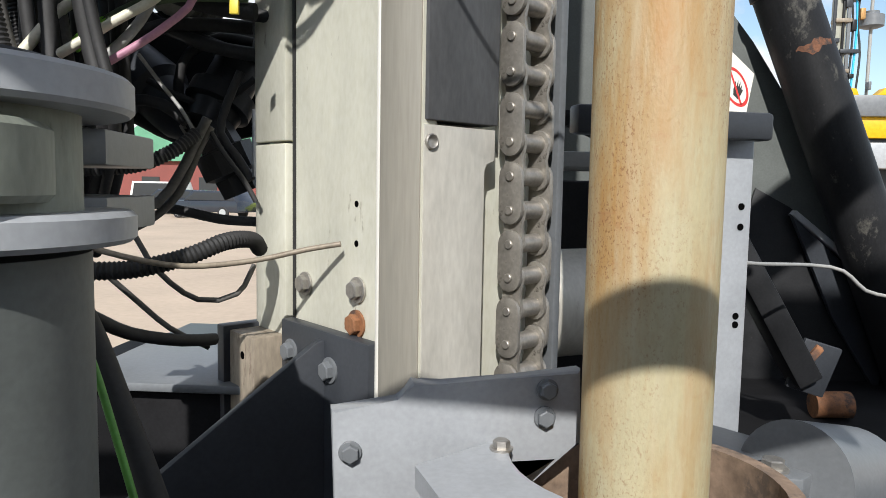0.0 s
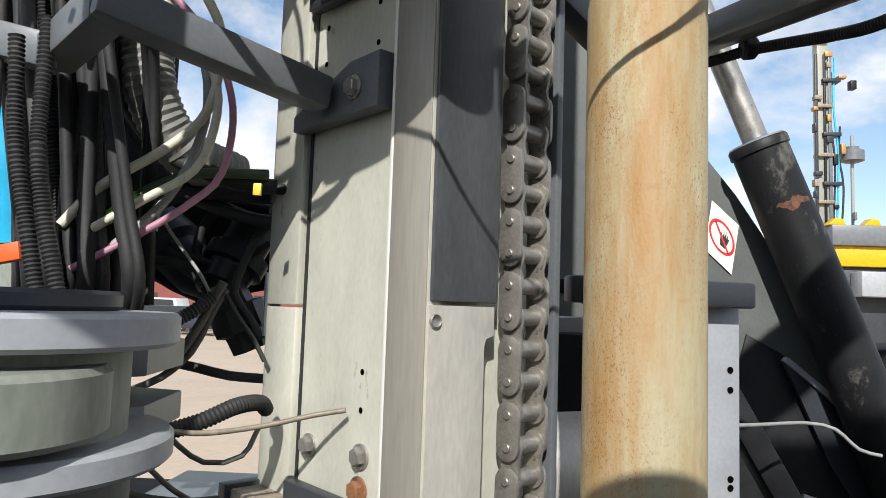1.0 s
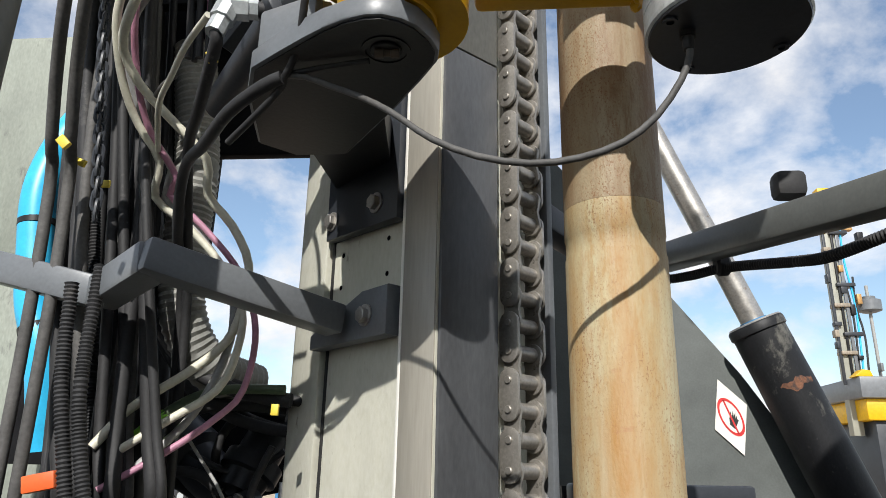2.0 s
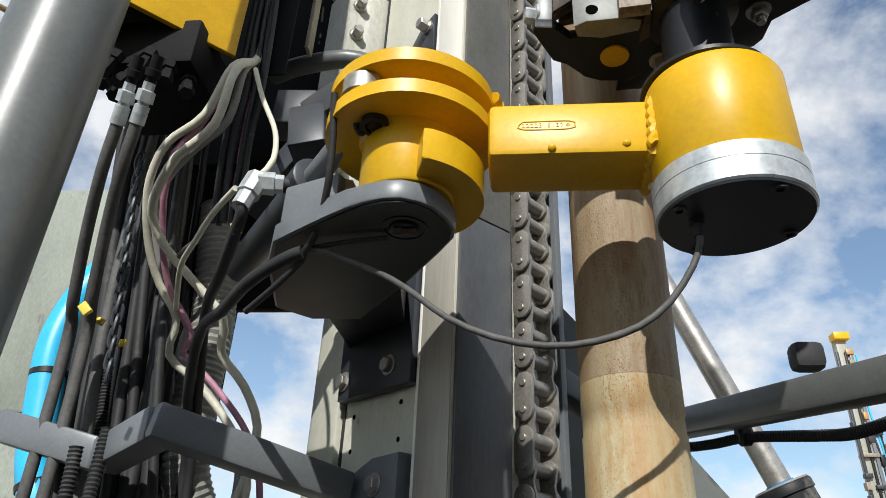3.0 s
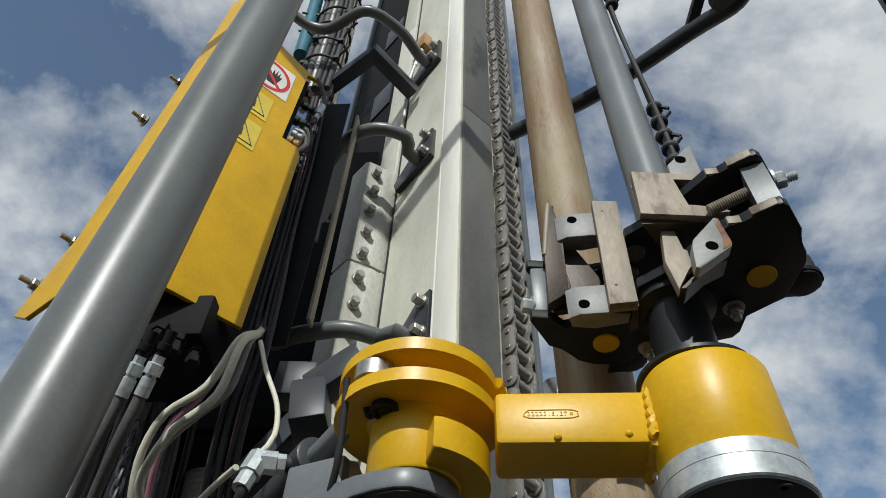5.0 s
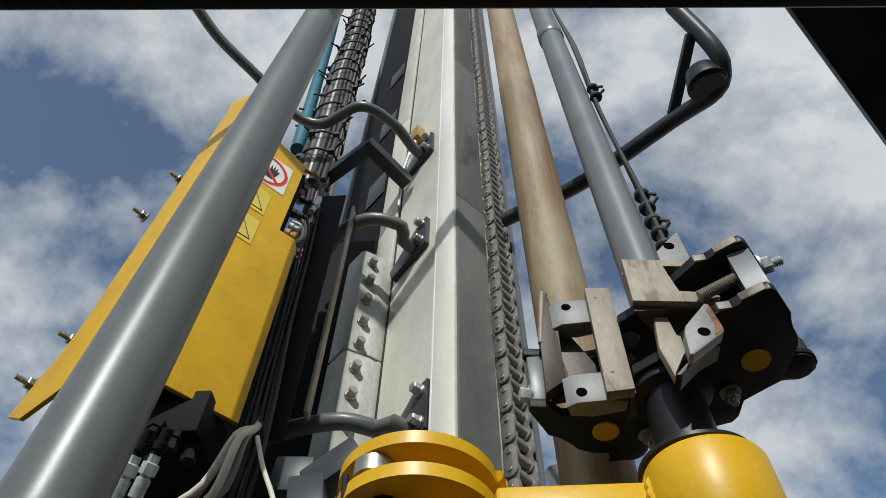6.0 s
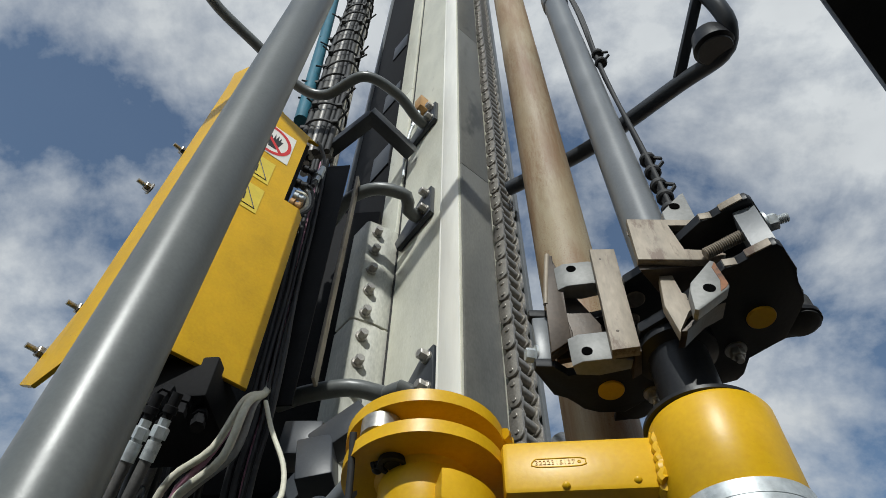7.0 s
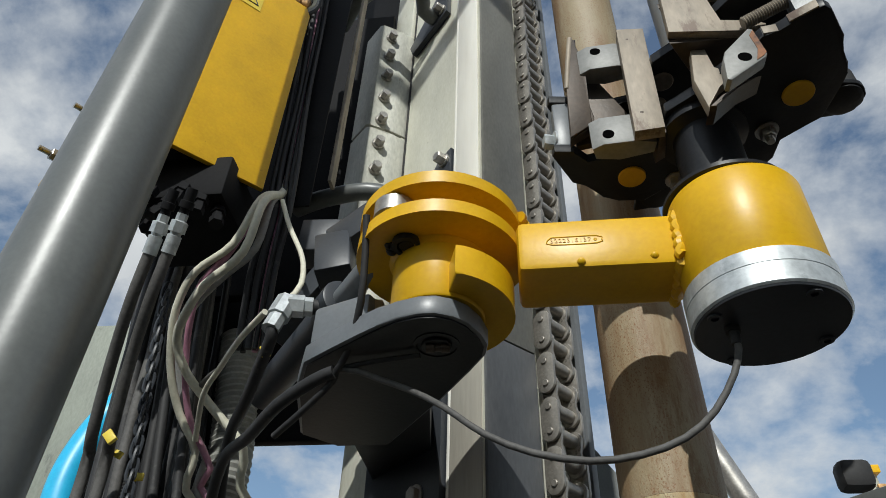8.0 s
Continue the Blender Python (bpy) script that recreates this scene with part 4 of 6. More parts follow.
def sticker(parent, m, w, h, kind):
    bm = bm_new()
    prism(bm, [(-w / 2, -h / 2), (w / 2, -h / 2), (w / 2, h / 2), (-w / 2, h / 2)], 0.0, 0.0012, m)
    s = part("sticker", bm, M_WHITE if kind == "ban" else M_LABEL, parent, "prohibition sticker with crossed-out hand" if kind == "ban" else "yellow warning sticker")
    if kind == "ban":
        bm = bm_new()
        n = 40
        r0, r1 = w * 0.39, w * 0.47
        a = [bm.verts.new(m @ Vector((r0 * math.cos(2 * math.pi * k / n), r0 * 1.1 * math.sin(2 * math.pi * k / n), 0.002))) for k in range(n)]
        b = [bm.verts.new(m @ Vector((r1 * math.cos(2 * math.pi * k / n), r1 * 1.1 * math.sin(2 * math.pi * k / n), 0.002))) for k in range(n)]
        for k in range(n):
            bm.faces.new((a[k], b[k], b[(k + 1) % n], a[(k + 1) % n]))
        part("ring", bm, M_RED, s)
        bm = bm_new()
        prism(bm, [(-0.31 * w, 0.30 * w), (-0.26 * w, 0.36 * w), (0.31 * w, -0.30 * w), (0.26 * w, -0.36 * w)], 0.0012, 0.002, m)
        part("slash", bm, M_RED, s)
        bm = bm_new()
        prism(bm, [(-0.02 * w, -0.28 * w), (0.16 * w, -0.28 * w), (0.22 * w, -0.05 * w), (0.26 * w, 0.12 * w), (0.20 * w, 0.10 * w), (0.20 * w, 0.26 * w), (0.15 * w, 0.08 * w), (0.13 * w, 0.30 * w), (0.09 * w, 0.08 * w), (0.05 * w, 0.28 * w), (0.03 * w, 0.04 * w), (-0.03 * w, 0.18 * w), (-0.05 * w, -0.1 * w)], 0.0012, 0.0017, m)
        part("hand_shape", bm, M_BLACKPRINT, s)
    else:
        bm = bm_new()
        for p0, p1 in (((-0.42, -0.36), (0.42, -0.36)), ((0.42, -0.36), (0, 0.42)), ((0, 0.42), (-0.42, -0.36))):
            v0, v1 = m @ Vector((p0[0] * w, p0[1] * h, 0.0016)), m @ Vector((p1[0] * w, p1[1] * h, 0.0016))
            tube(bm, [v0, v0.lerp(v1, 0.5), v1], 0.0016, 4, 0.1)
        for k in range(3):
            prism(bm, [(-0.12 * w + 0.08 * w * k, -0.22 * h), (-0.06 * w + 0.08 * w * k, -0.22 * h), (-0.04 * w + 0.06 * w * k, 0.08 * h), (-0.10 * w + 0.07 * w * k, 0.10 * h)], 0.0012, 0.002, m)
        part("print", bm, M_BLACKPRINT, s)


sticker(cover, CM @ pose(-0.155, 0.850, 0.0125), 0.135, 0.15, "ban")
sticker(cover, CM @ pose(-0.166, 0.690, 0.0125), 0.10, 0.105, "warn")
sticker(cover, CM @ pose(-0.166, 0.553, 0.0125), 0.10, 0.105, "warn")

# fittings in the notch of the cover
notch = thing("notch_fittings", "brass and galvanised fittings in the cover's notch", "fittings")
for a, b, c, r, m in ((-0.038, 0.66, -0.012, 0.017, M_BRASS), (-0.034, 0.70, -0.010, 0.012, M_ZINC), (-0.03, 0.86, -0.014, 0.012, M_BLACKCYL), (-0.04, 0.77, -0.014, 0.014, M_BLACKCYL)):
    bm = bm_new()
    lathe(bm, CM @ Vector((a, b, c)), CM.to_3x3() @ Vector((0.9, -0.2, 0.3)), [(0, r), (0.012, r), (0.013, r * 0.7), (0.022, r * 0.7), (0.023, r * 0.95), (0.034, r * 0.95)], 12)
    part("fitting", bm, m, notch)
for k in range(3):
    pts = [CM @ Vector(q) for q in ((-0.03, 0.74 + 0.03 * k, -0.02), (-0.005 + 0.006 * k, 0.72 + 0.02 * k, 0.0), (0.004 + 0.006 * k, 0.67, 0.004), (-0.012, 0.635 - 0.01 * k, -0.01), (-0.03, 0.62 - 0.01 * k, -0.04))]
    part("cable_loop", tube(bm_new(), pts, 0.0045, 8, 0.01), (M_CREAMCABLE, M_GREYCABLE, M_RUBBER)[k], notch)
top_fit = [CM @ Vector(q) for q in ((-0.02, 1.02, 0.0), (0.012, 0.96, 0.0), (0.02, 0.90, 0.0), (0.01, 0.80, -0.01))]
part("pipe", tube(bm_new(), top_fit, 0.006, 10, 0.01), M_DUSTY, notch)
bm = bm_new()
lathe(bm, top_fit[2], top_fit[3] - top_fit[2], [(0, 0.010), (0.03, 0.010), (0.031, 0.0125), (0.05, 0.0125), (0.051, 0.009), (0.075, 0.009)], 6)
part("hose_coupling", bm, M_ZINC, notch, "galvanised hose coupling")

# ---- rear upright beside the cover ----
upright = thing("hose_guide", "dark grey steel hose guide upright with cables", "hose guide")
u0 = Vector((-0.408, 0.800, 2.925))
bm = bm_new()
box(bm, (u0.x - 0.028, 0.80, u0.z - 0.03), (u0.x + 0.045, 0.805, u0.z + 0.95), 0.001)
box(bm, (u0.x - 0.028, 0.805, u0.z - 0.03), (u0.x - 0.023, 0.85, u0.z + 0.95), 0.001)
part("channel", bm, M_SHADE_BLACK, upright)
bm = bm_new()
box(bm, (u0.x + 0.058, 0.84, u0.z + 0.08), (u0.x + 0.066, 0.87, u0.z + 0.95), 0.001)
part("edge_strip", bm, M_JAW, upright, "brownish metal strip")
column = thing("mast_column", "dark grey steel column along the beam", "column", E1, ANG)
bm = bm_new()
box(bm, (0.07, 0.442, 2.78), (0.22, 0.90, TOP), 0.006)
part("box_section", bm, M_SHADE_BLACK, column)
for z in (3.2, 4.0, 4.75, 5.5, 6.3):
    bm = bm_new()
    box(bm, (0.062, 0.56, z), (0.07, 0.70, z + 0.22), 0.002)
    part("cover_plate", bm, M_DARK, column)
bm = bm_new()
box(bm, (0.055, 0.902, 2.78), (0.22, 0.925, TOP), 0.003)
part("edge_flange", bm, M_GREY, column)

# ---- bent tube supports on the beam ----
def support(w, z, pts):
    """A tube that leaves the web at (w, z) and runs on through the world places given, with its bolted foot plate."""
    h = thing("hose_support", "grey bent steel tube bolted to the beam with a foot plate", "tube bracket", group="tube brackets up the beam")
    part("tube", tube(bm_new(), [bw(0.0, w, z), bw(-0.05, w, z)] + list(pts), 0.021, 16, 0.02), M_POST, h)
    bm = bm_new()
    prism(bm, [(w - 0.055, z + 0.13), (w - 0.055, z - 0.02), (w + 0.11, z - 0.055), (w + 0.125, z - 0.01), (w - 0.01, z + 0.12)], -0.018, 0.0, BEAM_M @ plane_matrix((0.012, 0, 0), (0, 1, 0), (0, 0, 1)), 0.002)
    foot_part = part("foot_plate", bm, M_DARK, h)
    nx = BEAM_M.to_3x3() @ Vector((-1, 0, 0))
    bolt(foot_part, bw(-0.006, w - 0.034, z + 0.10), nx, BOLT_STUD)
    bolt(foot_part, bw(-0.006, w - 0.034, z + 0.005), nx, BOLT_STUD)
    return h


support(0.15, 3.02, ((-0.201, 0.945, 3.040), (-0.284, 0.925, 3.050), (-0.391, 0.940, 3.050), (-0.463, 0.967, 3.050)))
support(0.19, 3.80, ((-0.193, 0.894, 3.820), (-0.280, 0.866, 3.830), (-0.374, 0.896, 3.830), (-0.451, 0.982, 3.830)))
support(0.19, 4.47, ((-0.262, 0.840, 4.500), (-0.384, 0.767, 4.520), (-0.545, 0.831, 4.520), (-0.663, 0.788, 4.550), (-0.786, 0.646, 4.600), (-0.914, 0.507, 4.650), (-0.990, 0.396, 4.700)))
strut = thing("square_bracket", "dark square-tube bracket bolted to the beam", "bracket")
s0, s1, s2 = Vector((-0.212, 1.011, 4.320)), Vector((-0.345, 0.866, 4.360)), Vector((-0.560, 1.011, 4.360))
for a, b in ((s0, s1), (s1, s2)):
    bm = bm_new()
    beam(bm, a, b + (b - a).normalized() * 0.02, 0.05, 0.05, 0.004)
    part("tube", bm, M_DARK, strut)

# ---- second grey tube with cables ----
TB = Vector((0.383, 0.631, 3.611))
bm = bm_new()
cyl(bm, (TB.x, TB.y, 2.9), (TB.x, TB.y, 8.5), 0.045, 40)
tall = thing("grey_tube", "grey painted upright steel tube with a collar", "tube")
part("tube", bm, M_GREY, tall)
bm = bm_new()
lathe(bm, (TB.x, TB.y, 4.75), (0, 0, 1), [(0, 0.046), (0.005, 0.050), (0.10, 0.050), (0.105, 0.046)], 40)
part("collar", bm, M_GREY, tall)
for k, z in enumerate((3.02, 3.06, 3.10, 3.15, 3.20, 3.25, 3.30, 3.36, 3.42, 4.05, 4.12)):
    bm = bm_new()
    lathe(bm, (TB.x + 0.058, TB.y - 0.03, z), (0.1 * (k % 3 - 1), 0.1, 1), [(0, 0.015), (0.004, 0.019), (0.016, 0.019), (0.02, 0.015)], 12)
    beam(bm, (TB.x + 0.066, TB.y - 0.035, z + 0.01), (TB.x + 0.084, TB.y - 0.045, z + (0.03 if k % 2 else -0.015)), 0.007, 0.005, 0.0)
    solo("cable_tie", bm, M_RUBBER, "black cable tie round the lamp cables", "cable tie", "lamp cable ties")
for k in range(3):
    hose("lamp_cable", [(TB.x + 0.05 + 0.006 * k, TB.y - 0.02, 2.9), (TB.x + 0.055, TB.y - 0.03 - 0.006 * k, 3.4), (TB.x + 0.05, TB.y - 0.03 + 0.004 * k, 4.0), (TB.x + 0.07 - 0.005 * k, TB.y - 0.02, 4.6), (TB.x + 0.05, TB.y - 0.02, 5.2), (TB.x + 0.05, TB.y - 0.02, 6.5)], 0.006, M_RUBBER, "thin black cable strapped to a grey tube", "cable", "cables along the grey tube")
brace = thing("lamp_brace", "dark tube brace carrying a round work lamp", "lamp bracket")
LB = [Vector((0.129, 0.929, 3.879)), Vector((0.370, 0.802, 3.867)), Vector((0.622, 0.602, 3.848)), Vector((0.722, 0.510, 3.819)), Vector((0.739, 0.452, 3.836)), Vector((0.722, 0.405, 3.892)), Vector((0.659, 0.344, 4.096))]
part("tube", tube(bm_new(), LB, 0.024, 16), M_DARK, brace)
bm = bm_new()
beam(bm, Vector((0.622, 0.595, 3.852)), Vector((0.682, 0.392, 3.966)), 0.03, 0.02, 0.003)
part("stay", bm, M_DARK, brace)
lamp = thing("work_lamp", "black round work lamp on a tube bracket", "lamp")
lc = Vector((0.687, 0.491, 3.817))
bm = bm_new()
lathe(bm, lc + Vector((0, -0.03, 0.06)), (0.1, 0.3, -1), [(0, 0.022), (0.02, 0.044), (0.075, 0.056), (0.08, 0.050)], 28)
part("housing", bm, M_BLACKCYL, lamp)
bm = bm_new()
lathe(bm, lc + Vector((0.008, -0.005, -0.02)), (0.1, 0.3, -1), [(0, 0.048), (0.004, 0.046)], 28)
part("lens", bm, M_BLACKCYL, lamp)

# ---- overhead frame close above ----
canopy = thing("canopy_frame", "black painted overhead frame", "canopy frame")
k0, k1 = Vector((-0.145, -0.189, 2.248)), Vector((0.167, -0.169, 2.248))
j1, j2 = Vector((0.552, 0.080, 3.100)), Vector((0.787, 0.345, 3.100))
bm = bm_new()
dk = (k1 - k0).normalized()
off = Vector((dk.y, -dk.x, 0)) * 0.025 + Vector((0, 0, 0.025))
beam(bm, k0 - dk * 1.0 + off, k1 + dk * 0.3 + off, 0.05, 0.05, 0.003)
part("cross_bar", bm, M_BLACKCYL, canopy)
bm = bm_new()
d = (j2 - j1).normalized()
s = Vector((-d.y, d.x, 0))
s = s if s.x > 0 else -s
beam(bm, j1 + s * 0.12 - d * 0.02 + Vector((0, 0, 0.02)), j2 + s * 0.12 + d * 0.9 + Vector((0, 0, 0.02)), 0.24, 0.04, 0.003)
part("side_bar", bm, M_BLACKCYL, canopy)
# unseen bar overhead, added to cast the V-shaped shadow on the beam
bm = bm_new()
beam(bm, (-1.3, -1.0, 5.10), (0.0, -1.0, 5.10), 0.06, 0.06, 0.003)
part("shadow_bar", bm, M_BLACKCYL, canopy)

# ---- right side: boom plate, lift cylinder, post, bar ----
boom = thing("boom", "dark grey painted boom side plate", "machine boom")
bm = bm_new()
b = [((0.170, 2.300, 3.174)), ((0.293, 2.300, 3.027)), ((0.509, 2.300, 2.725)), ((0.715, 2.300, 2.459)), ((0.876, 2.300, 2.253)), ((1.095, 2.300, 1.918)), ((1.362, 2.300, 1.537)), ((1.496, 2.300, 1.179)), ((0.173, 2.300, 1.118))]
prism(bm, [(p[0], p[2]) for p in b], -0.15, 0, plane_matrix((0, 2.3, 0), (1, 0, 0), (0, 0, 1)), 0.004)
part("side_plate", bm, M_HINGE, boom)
bm = bm_new()
e0, e1 = Vector((1.015, 2.280, 1.721)), Vector((1.327, 2.280, 1.468))
beam(bm, e0, e1 + (e1 - e0) * 0.5, 0.05, 0.02, 0.003)
part("edge_flange", bm, M_LIGHT, boom)
bm = bm_new()
f = [((1.007, 2.260, 1.716)), ((1.152, 2.260, 1.394)), ((1.309, 2.260, 1.143)), ((1.319, 2.260, 1.435))]
prism(bm, [(p[0], p[2]) for p in f], -0.02, 0, plane_matrix((0, 2.26, 0), (1, 0, 0), (0, 0, 1)), 0.002)
part("rib", bm, M_DARK, boom)
# shade under the boom, put in as a flat black plate
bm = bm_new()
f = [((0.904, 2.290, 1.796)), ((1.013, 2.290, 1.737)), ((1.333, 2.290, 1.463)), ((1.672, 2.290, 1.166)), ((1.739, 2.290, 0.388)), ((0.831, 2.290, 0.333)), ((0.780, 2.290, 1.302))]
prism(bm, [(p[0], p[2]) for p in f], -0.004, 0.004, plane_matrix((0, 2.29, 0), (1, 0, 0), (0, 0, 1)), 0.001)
part("boom_shade", bm, M_BLACKCYL, boom, "black plate standing in for the shade below the boom")
sm = plane_matrix((0.827, 2.295, 2.112), (1, 0, 0), (0, 0, 1)) @ Matrix(((0.76, 0.12, 0, 0), (-0.72, 0.82, 0, 0), (0, 0, 1, 0), (0, 0, 0, 1)))
sticker(boom, sm, 0.115, 0.2, "ban")

lift = thing("lift_cylinder", "scuffed black hydraulic lift cylinder with steel piston rod", "hydraulic cylinder")
l0, l1 = Vector((0.905, 2.200, 2.408)), Vector((1.223, 2.200, 1.615))
ax = (l1 - l0).normalized()
bm = bm_new()
lathe(bm, l0, ax, [(0, 0.088), (0.006, 0.092), (0.03, 0.092), (0.034, 0.086), (2.2, 0.086)], 40)
part("barrel", bm, M_DUSTYCYL, lift)
bm = bm_new()
lathe(bm, l0 - ax * 0.006, ax, [(0, 0.084), (0.0055, 0.088)], 40)
part("gland_face", bm, M_STEEL, lift, "bare steel gland face")
bm = bm_new()
lathe(bm, l0 - ax * 0.012, ax, [(0, 0.045), (0.02, 0.045)], 30)
part("wiper_seal", bm, M_FARBLUE, lift, "blue rod seal")
bm = bm_new()
cyl(bm, l0 - ax * 1.6, l0 + ax * 0.1, 0.040, 30)
part("piston_rod", bm, M_STEEL, lift, "bare grey piston rod")
bm = bm_new()
u, v, dd = frame_of(ax)
rows = []
for i in range(25):
    ang = math.atan2(v.y * -1, u.y * -1) + radians(-36 + 3 * i)
    c = (u * math.cos(ang) + v * math.sin(ang)) * 0.0866
    lo, hi = 0.200 + 0.004 * math.sin(i * 0.5) + 0.0016 * math.sin(i * 1.4) + abs(i - 12) * 0.0010, 0.238 + 0.006 * math.sin(i * 0.45 + 1) + 0.002 * math.sin(i * 1.3) - abs(i - 12) * 0.0014
    rows.append((bm.verts.new(l0 + c + ax * lo), bm.verts.new(l0 + c + ax * max(hi, lo + 0.004))))
for a, b in zip(rows, rows[1:]):
    bm.faces.new((a[0], b[0], b[1], a[1]))
part("rust_band", bm, M_OLDRUST, lift, "rust patch")

side_post = thing("side_post", "light grey channel post with bolt holes", "post", (0.462, 1.235, -0.035), radians(18))
bm = bm_new()
prism(bm, [(-0.05, -0.004), (0.045, -0.004), (0.05, 0.0), (0.05, 0.07), (0.042, 0.07), (0.042, 0.006), (-0.05, 0.006)], 1.0, 1.93, None, 0.001)
part("channel", bm, M_LIGHT, side_post)
# cast shadow below the top rail, built as a thin black plate
bm = bm_new()
prism(bm, [(-0.30, 1.915), (0.052, 1.915), (0.052, 1.80), (0.03, 1.765), (0.01, 1.80), (-0.01, 1.94), (-0.30, 1.94)], -0.012, -0.004, plane_matrix((0, 0, 0), (1, 0, 0), (0, 0, 1)), 0.001)
part("head_shadow", bm, M_BLACKCYL, side_post, "black plate shaped like the top rail's shadow")
bm = bm_new()
box(bm, (-0.30, -0.045, 1.90), (0.052, -0.01, 1.945), 0.006)
part("top_rail", bm, M_DARK, side_post)
PH = finish("hole", cyl(bm_new(), (0, -0.0005, 0), (0, 0.004, 0), 0.006, 12), M_VOID)
for z in (1.79, 1.755, 1.60, 1.585):
    h = part("hole", PH, None, side_post)
    h.location = (0.028, -0.005, z)

bar = thing("swing_bar", "dark grey square bar with a rubber knob and strapped hose", "bar")
b0, b1 = Vector((0.394, 1.200, 2.336)), Vector((0.574, 0.660, 2.264))
bm = bm_new()
beam(bm, b0 - (b1 - b0) * 0.35, b1, 0.05, 0.05, 0.006)
part("tube", bm, M_POST, bar)
bm = bm_new()
beam(bm, b0 - (b1 - b0) * 0.34, bw(0.248, 0.02, 2.36), 0.05, 0.05, 0.006)
part("hinge_arm", bm, M_DARK, bar)
kb = Vector((0.514, 0.880, 2.351))
bm = bm_new()
box(bm, (-0.024, -0.02, -0.018), (0.024, 0.02, 0.026), 0.012, Matrix.Translation(kb))
part("knob", bm, M_RUBBER, bar, "black rubber knob")
part("strapped_hose", tube(bm_new(), [b0 - (b1 - b0) * 0.12, (0.382, 1.180, 2.290), (0.423, 1.140, 2.283), (0.472, 1.080, 2.282), (0.536, 0.950, 2.254), (0.558, 0.880, 2.241), (0.590, 0.800, 2.243), (0.630, 0.750, 2.256)], 0.0095, 12, 0.02, 0.0015, 0.005), M_RUBBER, bar, "black corrugated hose")
cl = bm_new()
lathe(cl, Vector((0.469, 1.090, 2.287)) - Vector((0.012, 0, 0)), (1, 0, 0.1), [(0, 0.014), (0.005, 0.019), (0.02, 0.019), (0.025, 0.014)], 16)
part("hose_clamp", cl, M_RUBBER, bar, "black plastic hose clamp")

# lower hydraulic leg and clamp parts
leg = thing("brace_cylinder", "dark scuffed hydraulic brace cylinder with rusty end", "hydraulic cylinder")
q0, q1 = Vector((0.705, 1.700, 1.540)), Vector((0.822, 1.700, 1.337))
bm = bm_new()
beam(bm, q0 - (q1 - q0), q1, 0.09, 0.06, 0.006)
part("body", bm, M_BLACKCYL, leg)
bm = bm_new()
beam(bm, q1 - Vector((0, 0.0, 0.03)), q1 + Vector((0.035, -0.01, 0.09)), 0.09, 0.014, 0.003)
part("end_plate", bm, M_DARK, leg)
bm = bm_new()
beam(bm, q1 + Vector((0.004, 0, 0.045)), q1 + Vector((0.028, -0.01, 0.085)), 0.07, 0.018, 0.003)
part("rust_patch", bm, M_RUST, leg, "rusty corner")
bm = bm_new()
cyl(bm, Vector((0.940, 1.900, 1.216)), Vector((1.036, 1.900, 1.219)), 0.035, 20)
solo("rusty_bush", bm, M_RUST, "orange rusted steel bushing on the chassis", "bushing")
hose("pressure_hose", [(0.506, 1.250, 1.657), (0.564, 1.320, 1.649), (0.738, 1.500, 1.631), (0.796, 1.500, 1.621), (0.844, 1.500, 1.581), (0.890, 1.500, 1.570)], 0.004, M_GREYCABLE, "thin grey hose with a blue clip", "hose")

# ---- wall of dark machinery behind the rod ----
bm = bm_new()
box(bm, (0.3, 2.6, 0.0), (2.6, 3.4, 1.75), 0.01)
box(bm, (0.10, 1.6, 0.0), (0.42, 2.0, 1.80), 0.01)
# the shade on the chassis is put into its near-black colour
solo("chassis", bm, M_SHADE_BLACK, "dark machine chassis in shadow behind the rod", "chassis")
bm = bm_new()
box(bm, (0.16, 1.15, 1.815), (0.33, 1.4, 1.84), 0.004)
solo("deck_rail", bm, M_LIGHT, "light grey flat cross rail", "rail")
bm = bm_new()
cyl(bm, (0.13, 1.10, 1.60), (0.30, 1.18, 1.60), 0.085, 40, 0.004)
solo("drum", bm, M_PLATE, "worn bare metal drum", "drum")

# ---- rod clamp table at the foot ----
table = thing("clamp_table", "grey painted clamp housing with bolts around the rod", "rod clamp")
bm = bm_new()
s = [((-0.105, 0.720, 1.553)), ((-0.035, 0.720, 1.556)), ((-0.022, 0.720, 1.579)), ((0.011, 0.740, 1.571)), ((0.161, 0.800, 1.586)), ((0.164, 0.800, 1.506)), ((0.080, 0.740, 1.437)), ((-0.100, 0.720, 1.400))]
prism(bm, [(p[0], p[2]) for p in s], 0, 0.02, plane_matrix((0, 0.74, 0), (1, 0.25, 0), (0, 0, 1)), 0.004)
part("front_plate", bm, M_LIGHT, table)
for q in ((0.124, 0.7485, 1.566), (0.122, 0.748, 1.536), (-0.078, 0.6985, 1.508)):
    bolt(table, q, (0.2, -1, 0), BOLT_DULL)
bm = bm_new()
o = [((-0.008, 0.666, 1.510)), ((0.066, 0.739, 1.510)), ((0.171, 0.806, 1.510)), ((0.056, 0.509, 1.510)), ((0.024, 0.590, 1.510))]
ring_cut = [(ROD[0] + 0.136 * math.cos(a), ROD[1] + 0.136 * math.sin(a)) for a in [radians(228 - 9 * k) for k in range(13)]]
prism(bm, [(o[4][0], o[4][1]), (o[3][0], o[3][1])] + ring_cut + [(p[0], p[1]) for p in o[2::-1]], 1.488, 1.51, None, 0.0)
part("top_plate", bm, M_LIGHT, table, "light grey scratched top plate")
bm = bm_new()
pipe(bm, (ROD[0], ROD[1], 1.25), (ROD[0], ROD[1], 1.487), 0.152, 0.016, 48)
